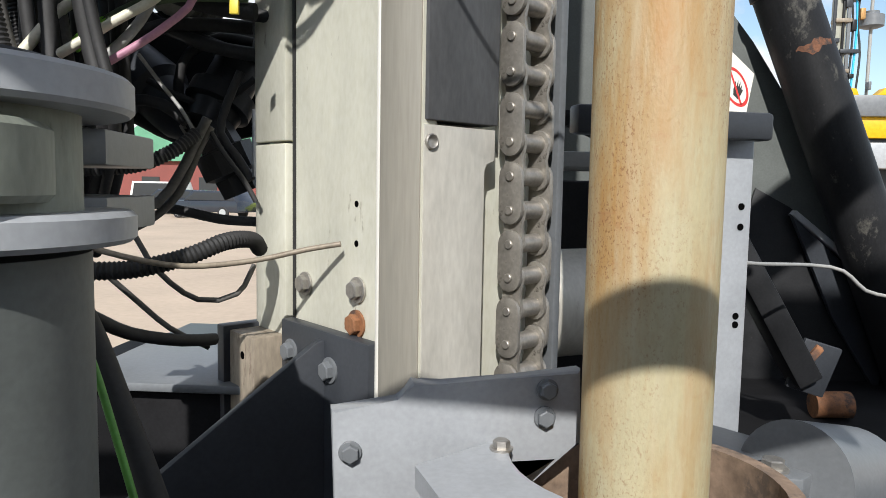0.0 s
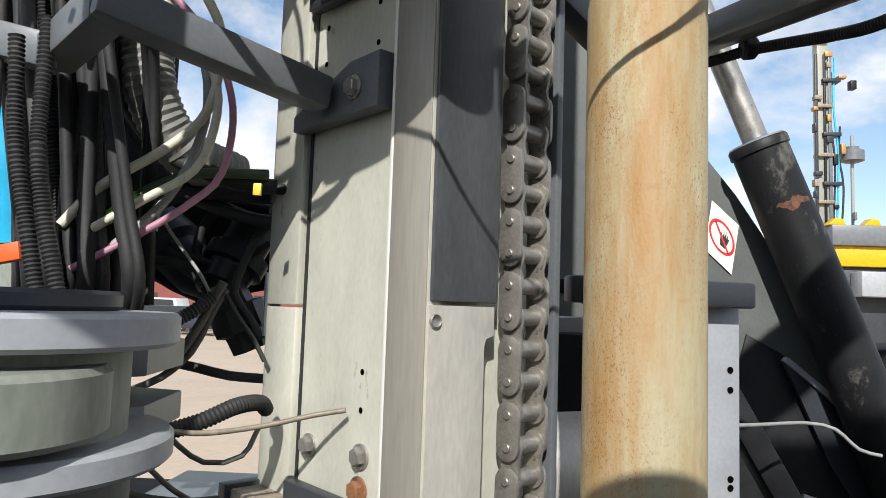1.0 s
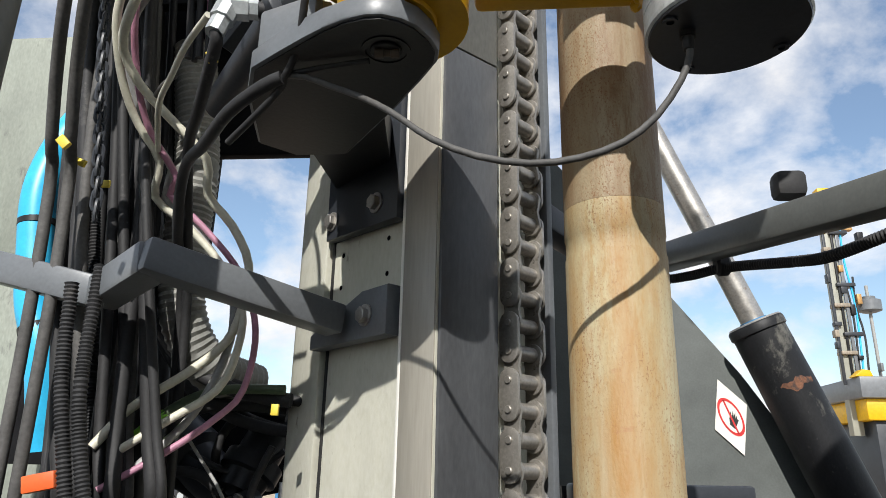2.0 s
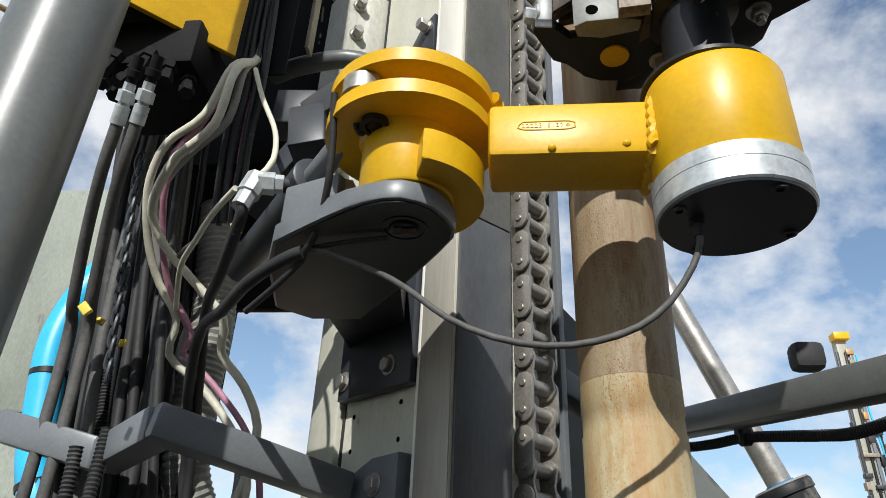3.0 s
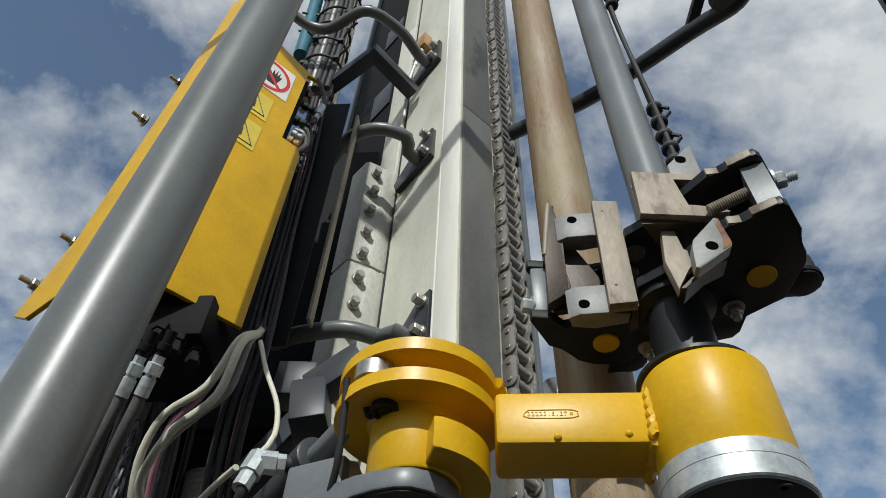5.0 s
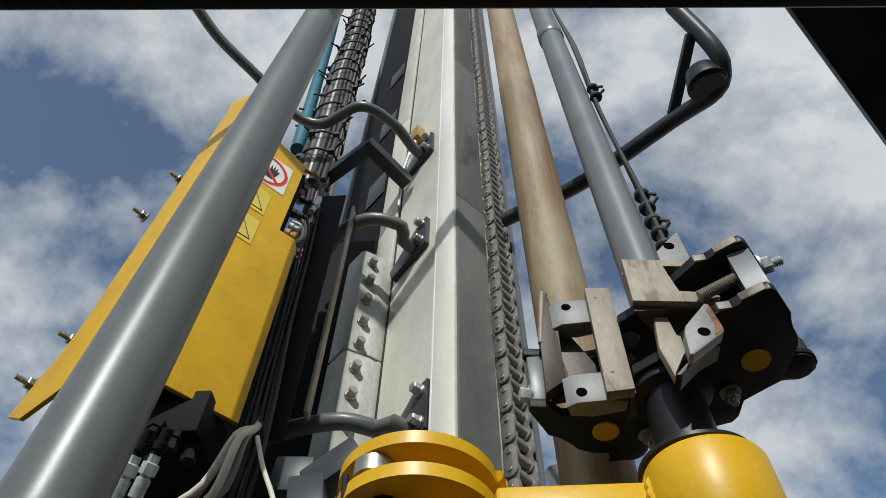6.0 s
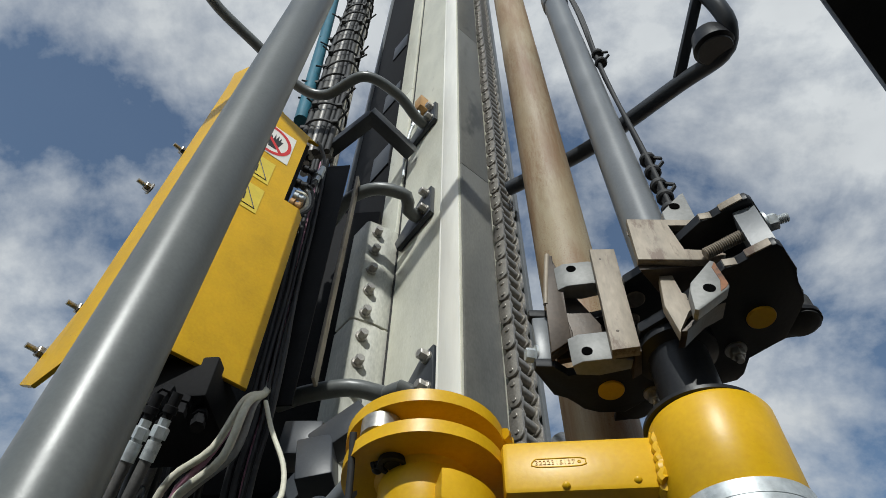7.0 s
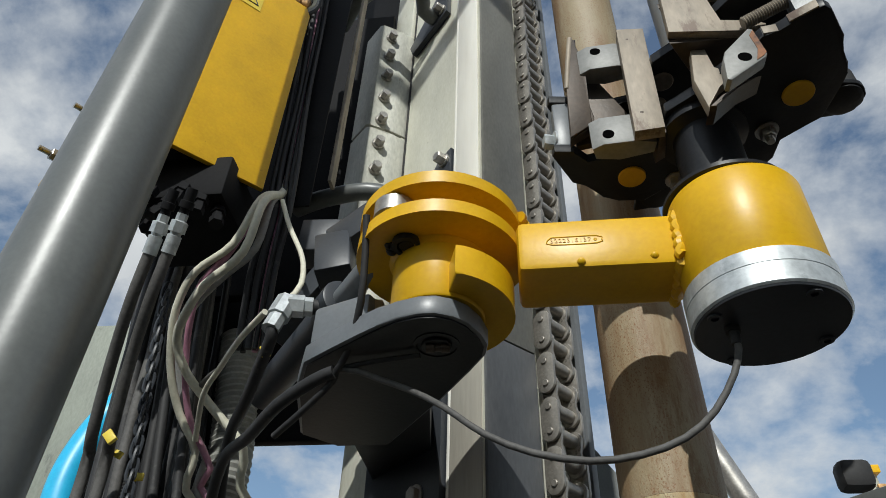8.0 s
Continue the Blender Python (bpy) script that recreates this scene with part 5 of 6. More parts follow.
part("guide_ring", bm, M_MUD, table, "muddy rusted guide ring")
bm = bm_new()
o = [((0.380, 1.006, 1.450)), ((0.497, 0.885, 1.450)), ((0.427, 0.819, 1.450)), ((0.370, 0.821, 1.450)), ((0.342, 0.896, 1.450))]
prism(bm, [(p[0], p[1]) for p in o], 1.42, 1.45, None, 0.003)
part("side_plate", bm, M_GREY, table)
bolt(table, (0.403, 0.846, 1.450), (0, 0, 1), BOLT_STEEL)
bolt(table, (0.076, 0.718, 1.510), (0, 0, 1), BOLT_SMALL)
bm = bm_new()
cyl(bm, Vector((0.428, 0.850, 1.437)), Vector((0.547, 0.950, 1.399)), 0.07, 36)
part("side_cylinder", bm, M_GREY, table)

# beam foot bracket with gusset
foot = thing("foot_bracket", "dark grey welded foot bracket bolted to the beam", "bracket", E1, ANG)
bm = bm_new()
box(bm, (-0.012, 0.088, 1.25), (0.010, 0.318, 1.575), 0.003)
part("flange_plate", bm, M_DARK, foot)
bm = bm_new()
prism(bm, [(0.0, 1.565), (0.02, 1.56), (0.50, 1.19), (0.0, 1.19)], -0.009, 0.009, plane_matrix((0, 0.20, 0), (-0.954, 0.30, 0), (0, 0, 1)), 0.002)
part("gusset", bm, M_DARK, foot)
for w, z in ((0.287, 1.53), (0.178, 1.523)):
    bolt(foot, (-0.012, w, z), (-1, 0, 0), BOLT_GREY)
side = thing("stop_block", "small stop block with a bolt hole, darkened for shade", "stop block", E1, ANG)
# block is coloured brown to carry the shade that falls on it
bm = bm_new()
box(bm, (-0.05, 0.335, 1.25), (0.06, 0.42, 1.545), 0.003)
part("block", bm, M_JAW, side)
bm = bm_new()
box(bm, (-0.06, 0.42, 1.25), (0.06, 0.445, 1.552), 0.003)
part("flange", bm, M_DARK, side)
bm = bm_new()
cyl(bm, (-0.0506, 0.372, 1.512), (-0.044, 0.372, 1.512), 0.0062, 16)
part("hole", bm, M_VOID, side)

# ---- hinge post in front ----
hinge = thing("hinge_post", "grey hinge post with stacked round plates", "hinge post")
HX, HY = -0.267, 0.396
# column's grey is darkened for the shade it stands in
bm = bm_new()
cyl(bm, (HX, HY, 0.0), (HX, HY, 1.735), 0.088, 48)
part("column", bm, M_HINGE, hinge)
for z0, z1, r in ((1.817, 1.839, 0.114), (1.741, 1.760, 0.114)):
    bm = bm_new()
    cyl(bm, (HX, HY, z0), (HX, HY, z1), r, 56, 0.003)
    part("round_plate", bm, M_LIGHT, hinge)
bm = bm_new()
cyl(bm, (HX, HY, 1.760), (HX, HY, 1.817), 0.084, 40)
part("collar", bm, M_CREAM, hinge)
bm = bm_new()
box(bm, (HX - 0.16, HY - 0.075, 1.766), (HX + 0.02, HY + 0.02, 1.814), 0.004, Matrix.Translation((HX, HY, 0)) @ Matrix.Rotation(radians(-25), 4, "Z") @ Matrix.Translation((-HX, -HY, 0)))
part("block", bm, M_CREAM, hinge, "greenish dusty block")
for z0 in (1.789, 1.742):
    bm = bm_new()
    prism(bm, [(HX, HY + 0.02), (HX + 0.06, HY + 0.09), (-0.222, 0.585), (-0.30, 0.60), (-0.36, 0.45)], z0, z0 + 0.025, None, 0.002)
    part("lug", bm, M_GREY, hinge)
bm = bm_new()
cyl(bm, (HX - 0.03, HY + 0.03, 1.839), (HX - 0.03, HY + 0.03, 1.853), 0.088, 40, 0.003)
part("lid", bm, M_DARK, hinge, "dark grey lid")
bm = bm_new()
cyl(bm, (-0.25, 0.345, 1.766), (-0.25, 0.345, 1.808), 0.082, 36, 0.004)
part("drum", bm, M_CREAM, hinge, "greenish dusty drum")
bm = bm_new()
box(bm, (-0.62, 1.07, 1.445), (-0.12, 1.55, 1.46), 0.004)
side_deck = thing("side_deck", "grey painted steel deck plate on a dark box", "deck")
part("deck_plate", bm, M_GREY, side_deck)
# box stands in for the dark hollow below the deck plate
bm = bm_new()
box(bm, (-0.60, 1.10, 1.18), (-0.14, 1.50, 1.445), 0.004)
part("box_section", bm, M_SHADE_BLACK, side_deck, "near-black box for the dark hollow under the plate")

# ---- hoses on the left ----
rng = random.Random(4)
# dark filler boards, added to close the gaps behind hoses and cover
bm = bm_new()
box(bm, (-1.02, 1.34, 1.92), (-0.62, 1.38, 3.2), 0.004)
solo("hose_board", bm, M_SHADE_BLACK, "black filler board behind the hose bundle", "board")
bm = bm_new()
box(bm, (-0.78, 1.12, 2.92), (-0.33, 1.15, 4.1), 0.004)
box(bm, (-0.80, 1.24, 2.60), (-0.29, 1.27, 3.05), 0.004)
solo("valve_board", bm, M_SHADE_BLACK, "black filler board behind the cover", "board")
# upright bundle of rubber hoses
for k in range(36):
    y = 0.97 + rng.uniform(-0.05, 0.06) if k % 2 else 1.16 + rng.uniform(-0.05, 0.08)
    far_by = (y + 0.15) / 1.15
    x = 0.07 + (-0.775 + 0.0047 * k + rng.uniform(-0.015, 0.015)) * far_by
    r = rng.choice((0.008, 0.0095, 0.011, 0.0125))
    lean, sway = rng.uniform(-0.16, -0.08), rng.uniform(0.006, 0.026)
    turn = rng.uniform(0, 6.3)
    pts = [(x + lean * (z - 2.25) + sway * math.sin(turn + 3.1 * z), y + sway * math.cos(turn + 2.3 * z), z) for z in (1.86, 1.98, 2.15, 2.35, 2.55, 2.75, 3.05)]
    a, b, c = pts[0]
    pts = [(a - 0.24, b + 0.32, 1.62), (a - 0.10, b + 0.14, 1.75)] + pts
    m = rng.choice((M_RUBBER, M_RUBBER, M_RUBBER, M_DUSTY))
    ribbed = k in (9, 20, 29)
    hose("hydraulic_hose", pts, r, m, "black corrugated hose sleeve in a dusty bundle" if ribbed else "dusty black rubber hydraulic hose in a bundle", "hose", "hose bundle", 12 if ribbed else 10, 0.002 if ribbed else 0.0)
hose("ribbed_hose", [(-0.565, 0.800, 2.182), (-0.554, 0.800, 2.042), (-0.530, 0.800, 1.934), (-0.510, 0.800, 1.850)], 0.0105, M_RUBBER, "black corrugated conduit hanging in the bundle", "hose", "conduits", 12, 0.002)
hose("ribbed_hose", [(-0.537, 0.820, 2.214), (-0.524, 0.800, 2.042), (-0.509, 0.800, 1.949), (-0.482, 0.800, 1.850)], 0.0105, M_RUBBER, "black corrugated conduit hanging in the bundle", "hose", "conduits", 12, 0.002)
hose("suction_hose", [(-0.558, 1.050, 2.748), (-0.522, 1.050, 2.494), (-0.522, 1.050, 2.342), (-0.511, 1.050, 2.196), (-0.474, 1.100, 2.104), (-0.420, 1.200, 2.078)], 0.043, M_SUCTION, "thick grey ribbed suction hose", "hose", "", 24, 0.003, 0.013)
blue = thing("blue_hose", "thick bright blue hose with dark bands", "hose")
BLUE = [(-0.800, 1.290, 2.880), (-0.880, 1.285, 2.800), (-0.940, 1.260, 2.690), (-0.962, 1.235, 2.590), (-0.965, 1.220, 2.490), (-0.947, 1.220, 2.360), (-0.926, 1.220, 2.246), (-0.880, 1.220, 2.130), (-0.860, 1.250, 1.950)]
part("hose", tube(bm_new(), BLUE, 0.037, 24), M_BLUE, blue)
for k in (4, 5, 6):
    a, b = Vector(BLUE[k]), Vector(BLUE[k + 1])
    bm = bm_new()
    lathe(bm, a.lerp(b, 0.4), b - a, [(0, 0.0375), (0.001, 0.0395), (0.014, 0.0395), (0.015, 0.0375)], 24)
    part("band", bm, M_BLACKCYL, blue, "dark clamp band")
hose("control_cable", [(-0.428, 0.815, 3.020), (-0.409, 0.770, 2.905), (-0.414, 0.700, 2.821), (-0.449, 0.710, 2.723), (-0.515, 0.730, 2.680), (-0.547, 0.760, 2.627), (-0.560, 0.800, 2.578), (-0.561, 0.840, 2.529), (-0.551, 0.880, 2.485), (-0.526, 0.920, 2.435), (-0.540, 0.950, 2.379), (-0.490, 0.980, 2.336), (-0.425, 1.000, 2.267), (-0.387, 1.020, 2.194), (-0.387, 1.020, 2.119), (-0.406, 1.000, 2.049), (-0.468, 0.970, 1.997), (-0.534, 0.940, 1.944)], 0.0070, M_CREAMCABLE, "cream control cable looping down from the cover", "cable", "control cables")
hose("control_cable", [(-0.428, 0.815, 3.020), (-0.409, 0.770, 2.905), (-0.401, 0.688, 2.802), (-0.420, 0.698, 2.693), (-0.483, 0.718, 2.641), (-0.520, 0.748, 2.600), (-0.544, 0.788, 2.576), (-0.532, 0.828, 2.537), (-0.494, 0.868, 2.495), (-0.435, 0.908, 2.432), (-0.444, 0.950, 2.383), (-0.404, 0.980, 2.333), (-0.375, 1.000, 2.267), (-0.387, 1.020, 2.194), (-0.409, 1.020, 2.133), (-0.462, 1.000, 2.077), (-0.531, 0.960, 2.014), (-0.570, 0.930, 1.950)], 0.0078, M_CREAMCABLE, "cream control cable swinging out in a wide loop", "cable", "control cables")
hose("control_cable", [(-0.428, 0.815, 3.020), (-0.409, 0.770, 2.905), (-0.409, 0.715, 2.832), (-0.463, 0.725, 2.707), (-0.506, 0.745, 2.671), (-0.524, 0.775, 2.618), (-0.537, 0.815, 2.575), (-0.540, 0.855, 2.520), (-0.534, 0.895, 2.475), (-0.498, 0.935, 2.410), (-0.520, 0.960, 2.388), (-0.461, 0.980, 2.335), (-0.389, 1.000, 2.251), (-0.358, 1.020, 2.154), (-0.369, 1.020, 2.051), (-0.405, 1.000, 2.000), (-0.465, 0.960, 1.944), (-0.549, 0.930, 1.887)], 0.0058, M_PURPLE, "purple control cable looping down from the cover", "cable", "control cables")
hose("control_cable", [(-0.428, 0.815, 3.020), (-0.409, 0.770, 2.905), (-0.408, 0.730, 2.840), (-0.421, 0.740, 2.736), (-0.478, 0.760, 2.691), (-0.533, 0.790, 2.653), (-0.565, 0.830, 2.609), (-0.568, 0.870, 2.551), (-0.554, 0.910, 2.494), (-0.517, 0.950, 2.432), (-0.533, 0.970, 2.387), (-0.479, 0.990, 2.334), (-0.412, 1.010, 2.239), (-0.404, 1.030, 2.161), (-0.418, 1.030, 2.091), (-0.449, 1.010, 2.007), (-0.496, 0.970, 1.937), (-0.555, 0.940, 1.877)], 0.0072, M_GREYCABLE, "grey control cable looping down from the cover", "cable", "control cables")
hose("control_cable", [(-0.310, 0.600, 2.495), (-0.367, 0.660, 2.491), (-0.427, 0.740, 2.493), (-0.486, 0.820, 2.488), (-0.521, 0.900, 2.446)], 0.0048, M_CREAMCABLE, "thin cream cable from the elbow into the bundle", "cable", "control cables")
hose("control_cable", [(-0.433, 0.760, 2.505), (-0.472, 0.800, 2.514), (-0.518, 0.860, 2.522), (-0.544, 0.920, 2.499), (-0.546, 0.960, 2.421)], 0.0045, M_DUSTY, "thin grey cable hanging in the bundle", "cable", "control cables")
green = thing("green_hose", "dark green hose with a bright green label sleeve", "hose")
part("hose", tube(bm_new(), [(-0.308, 1.060, 2.056), (-0.412, 1.050, 2.054), (-0.467, 1.030, 2.034), (-0.512, 1.000, 1.993), (-0.551, 0.970, 1.945), (-0.570, 0.950, 1.901)], 0.0085, 12), M_OLIVE, green)
part("label_sleeve", tube(bm_new(), [(-0.498, 1.012, 2.008), (-0.516, 0.995, 1.987), (-0.529, 0.978, 1.966)], 0.0098, 12), M_GREEN, green, "bright green label sleeve")
for k in range(5):
    o, j = 0.035 * k, 0.02 * math.sin(2.1 * k)
    hose("hydraulic_hose", [(a + o * 0.25 + j, b + o, c - o * 0.5 + j) for a, b, c in [(-0.302, 1.080, 2.039), (-0.366, 1.080, 2.047), (-0.435, 1.080, 2.066), (-0.504, 1.080, 2.101), (-0.565, 1.080, 2.170), (-0.618, 1.080, 2.254), (-0.655, 1.080, 2.369)]], (0.013, 0.010, 0.0115, 0.008, 0.012)[k], M_RUBBER, "black rubber hose curving behind the beam", "hose", "curved hoses")
hose("tangled_hose", [(-0.325, 1.140, 2.029), (-0.407, 1.140, 2.034), (-0.479, 1.140, 2.032), (-0.538, 1.140, 2.004), (-0.565, 1.140, 1.955), (-0.577, 1.140, 1.905)], 0.0110, M_RUBBER, "black hose in the tangle behind the beam", "hose", "tangled hoses")
hose("tangled_hose", [(-0.345, 1.200, 2.017), (-0.403, 1.200, 2.026), (-0.458, 1.200, 2.001), (-0.478, 1.200, 1.953), (-0.472, 1.200, 1.891), (-0.440, 1.200, 1.851)], 0.0090, M_RUBBER, "black hose in the tangle behind the beam", "hose", "tangled hoses")
hose("tangled_hose", [(-0.497, 1.100, 1.979), (-0.462, 1.100, 1.934), (-0.430, 1.100, 1.895), (-0.409, 1.100, 1.860)], 0.0030, M_GREYCABLE, "thin grey wire in the hose tangle", "hose", "tangled hoses")
hose("tangled_hose", [(-0.525, 1.080, 1.728), (-0.462, 1.080, 1.746), (-0.425, 1.080, 1.792), (-0.396, 1.080, 1.847), (-0.379, 1.080, 1.879)], 0.0075, M_DUSTY, "dusty grey-brown hose dropping from the joint", "hose", "tangled hoses")
hose("tangled_hose", [(-0.537, 1.100, 1.694), (-0.484, 1.100, 1.718), (-0.435, 1.100, 1.763), (-0.401, 1.100, 1.834), (-0.382, 1.100, 1.868)], 0.0065, M_DUSTY, "dusty grey-brown hose dropping from the joint", "hose", "tangled hoses")
hose("tangled_hose", [(-0.498, 1.160, 1.739), (-0.447, 1.160, 1.730), (-0.391, 1.160, 1.719), (-0.326, 1.160, 1.716)], 0.0085, M_RUBBER, "black hose running to the beam edge", "hose", "tangled hoses")
hose("tangled_hose", [(-0.586, 1.160, 1.891), (-0.544, 1.160, 1.915), (-0.489, 1.160, 1.909), (-0.447, 1.160, 1.880)], 0.0100, M_RUBBER, "black hose in the tangle behind the beam", "hose", "tangled hoses")
hose("tangled_hose", [(-0.351, 1.150, 1.962), (-0.374, 1.150, 1.911), (-0.386, 1.150, 1.862), (-0.358, 1.150, 1.823), (-0.334, 1.150, 1.785)], 0.0070, M_RUBBER, "black hose in the tangle behind the beam", "hose", "tangled hoses")
hose("tangled_hose", [(-0.522, 1.180, 1.950), (-0.473, 1.180, 1.926), (-0.420, 1.180, 1.912), (-0.375, 1.180, 1.928), (-0.337, 1.180, 1.955)], 0.0060, M_RUBBER, "black hose in the tangle behind the beam", "hose", "tangled hoses")
hose("tangled_hose", [(-0.387, 1.100, 1.868), (-0.360, 1.100, 1.824), (-0.331, 1.100, 1.787), (-0.310, 1.100, 1.751)], 0.0040, M_RUBBER, "thin black wire below the joint", "hose", "tangled hoses")
hose("tangled_hose", [(-0.530, 1.000, 1.796), (-0.464, 1.020, 1.803), (-0.422, 1.050, 1.826), (-0.395, 1.080, 1.856)], 0.0115, M_RUBBER, "black corrugated hose behind the hinge post", "hose", "tangled hoses", 12, 0.002)
hose("tangled_hose", [(-0.721, 1.26, 1.865), (-0.69, 1.26, 1.895), (-0.637, 1.26, 1.915), (-0.588, 1.26, 1.906), (-0.538, 1.26, 1.881), (-0.482, 1.26, 1.86)], 0.020, M_RUBBER, "thick black hose arching into the joint", "hose", "tangled hoses", 14)
# dark swivel joint behind the beam edge
joint = thing("hose_swivel", "dark cast swivel joint with hoses attached", "swivel joint")
bm = bm_new()
a, b = Vector((-0.373, 1.280, 2.039)), Vector((-0.429, 1.200, 1.877))
h = (b - a).length
lathe(bm, a, b - a, [(0, 0.052), (h * 0.3, 0.052), (h * 0.32, 0.044), (h * 0.62, 0.044), (h * 0.64, 0.058), (h * 0.8, 0.058), (h * 0.82, 0.046), (h, 0.040)], 28)
part("body", bm, M_BLACKCYL, joint)
bm = bm_new()
a, b = Vector((-0.415, 1.180, 1.881)), Vector((-0.366, 1.200, 1.764))
h = (b - a).length
lathe(bm, a, b - a, [(0, 0.03), (h * 0.35, 0.036), (h * 0.37, 0.05), (h * 0.7, 0.05), (h * 0.75, 0.036), (h, 0.034)], 6)
part("elbow", bm, M_BLACKCYL, joint)
bm = bm_new()
a, b = Vector((-0.624, 1.300, 1.987)), Vector((-0.460, 1.240, 1.874))
h = (b - a).length
lathe(bm, a, b - a, [(0, 0.066), (h * 0.45, 0.066), (h * 0.5, 0.050), (h * 0.8, 0.046), (h, 0.03)], 28)
part("socket", bm, M_DARK, joint)
# near-black plate added to fill the dark gap behind the hoses
bm = bm_new()
prism(bm, [(-0.73, 2.101), (-0.579, 2.109), (-0.391, 2.067), (-0.384, 1.877), (-0.493, 1.854), (-0.561, 1.881), (-0.64, 1.953), (-0.684, 1.946), (-0.739, 1.97)], 0, 0.02, plane_matrix((0, 1.38, 0), (1, 0, 0), (0, 0, 1)), 0.004)
part("back_plate", bm, M_SHADE_BLACK, joint)
bm = bm_new()
lathe(bm, b - Vector((0.012, 0.02, 0)), (0.3, -1, 0.1), [(0, 0.012), (0.02, 0.012), (0.021, 0.006), (0.03, 0.006)], 6)
part("fitting", bm, M_STEEL, joint)
hose("looped_hose", [(-0.481, 0.850, 1.666), (-0.397, 0.870, 1.667), (-0.336, 0.900, 1.682), (-0.298, 0.940, 1.700), (-0.283, 1.000, 1.698), (-0.291, 1.060, 1.680)], 0.0125, M_RUBBER, "black corrugated hose looping to the beam", "hose", "", 12, 0.002)
hose("steel_wire", [(-0.460, 0.820, 1.711), (-0.388, 0.840, 1.687), (-0.327, 0.880, 1.672), (-0.256, 0.930, 1.676), (-0.188, 0.950, 1.691), (-0.143, 0.955, 1.699)], 0.0038, M_JAW, "thin steel-sheathed cable entering the beam", "cable")
hose("thin_hose", [(-0.434, 0.950, 1.710), (-0.399, 0.950, 1.656), (-0.351, 0.970, 1.614), (-0.305, 1.000, 1.619), (-0.297, 1.050, 1.655)], 0.004, M_DUSTY, "thin brown hanging cable", "cable")
hose("thin_hose", [(-0.459, 0.900, 1.668), (-0.432, 0.950, 1.615), (-0.393, 0.970, 1.572), (-0.348, 1.000, 1.538)], 0.004, M_DUSTY, "thin brown hanging cable", "cable")
hose("thick_hose", [(-0.439, 0.850, 1.610), (-0.415, 0.900, 1.578), (-0.368, 0.950, 1.559), (-0.339, 1.000, 1.551)], 0.009, M_RUBBER, "black hose over the deck", "hose")
# its green is darkened to include the post's shade
hose("marked_hose", [(-0.311, 0.600, 1.671), (-0.289, 0.600, 1.621), (-0.264, 0.590, 1.559), (-0.242, 0.580, 1.503), (-0.228, 0.580, 1.447)], 0.0036, M_GREENHOSE, "thin green hose in the shade of the post", "hose")
for k in range(2):
    hose("lower_hose", [(a - 0.022 * k, b + 0.03 * k, c) for a, b, c in ((-0.348, 0.660, 1.681), (-0.320, 0.660, 1.621), (-0.288, 0.650, 1.553), (-0.255, 0.640, 1.480), (-0.226, 0.630, 1.408))], 0.0125, M_RUBBER, "black rubber hose running downward", "hose", "lower hoses")
# hoses with fittings under the cover
for k in range(2):
    pts = [(a + 0.032 * k, b, c) for a, b, c in [(-0.541, 0.630, 2.652), (-0.571, 0.670, 2.580), (-0.614, 0.740, 2.500), (-0.644, 0.800, 2.414), (-0.662, 0.840, 2.366), (-0.667, 0.860, 2.116), (-0.677, 0.880, 1.616)]]
    h = thing("pressure_hose", "black pressure hose with galvanised fitting", "hose", group="cover hoses")
    part("hose", tube(bm_new(), pts, 0.0095, 12), M_DUSTY, h)
    bm = bm_new()
    p0 = Vector(pts[0])
    dd = (p0 - Vector(pts[1])).normalized()
    lathe(bm, p0 - dd * 0.01, dd, [(0, 0.0115), (0.03, 0.0115), (0.031, 0.009), (0.036, 0.009)], 16)
    lathe(bm, p0 + dd * 0.026, dd, [(0, 0.0135), (0.018, 0.0135), (0.02, 0.009), (0.032, 0.009)], 6)
    part("fitting", bm, M_ZINC, h, "galvanised hose fitting")
    bm = bm_new()
    lathe(bm, p0 + dd * 0.057, dd, [(0, 0.008), (0.010, 0.008), (0.0105, 0.0115), (0.022, 0.0115), (0.023, 0.009), (0.045, 0.009)], 10)
    part("port_adapter", bm, M_SHADE_BLACK, h)
# cables up beyond the cover
for k in range(30):
    o = 0.022 * (k % 6) - 0.055
    q = 0.022 * (k // 6)
    hose("mast_cable", [(a + o + rng.uniform(-0.006, 0.006), b + q, c) for a, b, c in ((-0.578, 0.950, 4.271), (-0.596, 0.970, 4.816), (-0.634, 1.000, 5.651), (-0.681, 1.050, 6.853), (-0.828, 1.100, 9.621))], rng.choice((0.009, 0.012, 0.014)), rng.choice((M_RUBBER, M_RUBBER, M_DUSTY, M_GREYCABLE, M_STEEL)), "cable strapped in a bundle up the mast", "cable", "mast cables")
hose("teal_hose", [(-0.692, 0.980, 4.618), (-0.743, 1.000, 5.330), (-0.834, 1.050, 6.487), (-0.997, 1.100, 8.610)], 0.03, M_TEAL, "thick teal hose up the mast", "hose", "", 20)
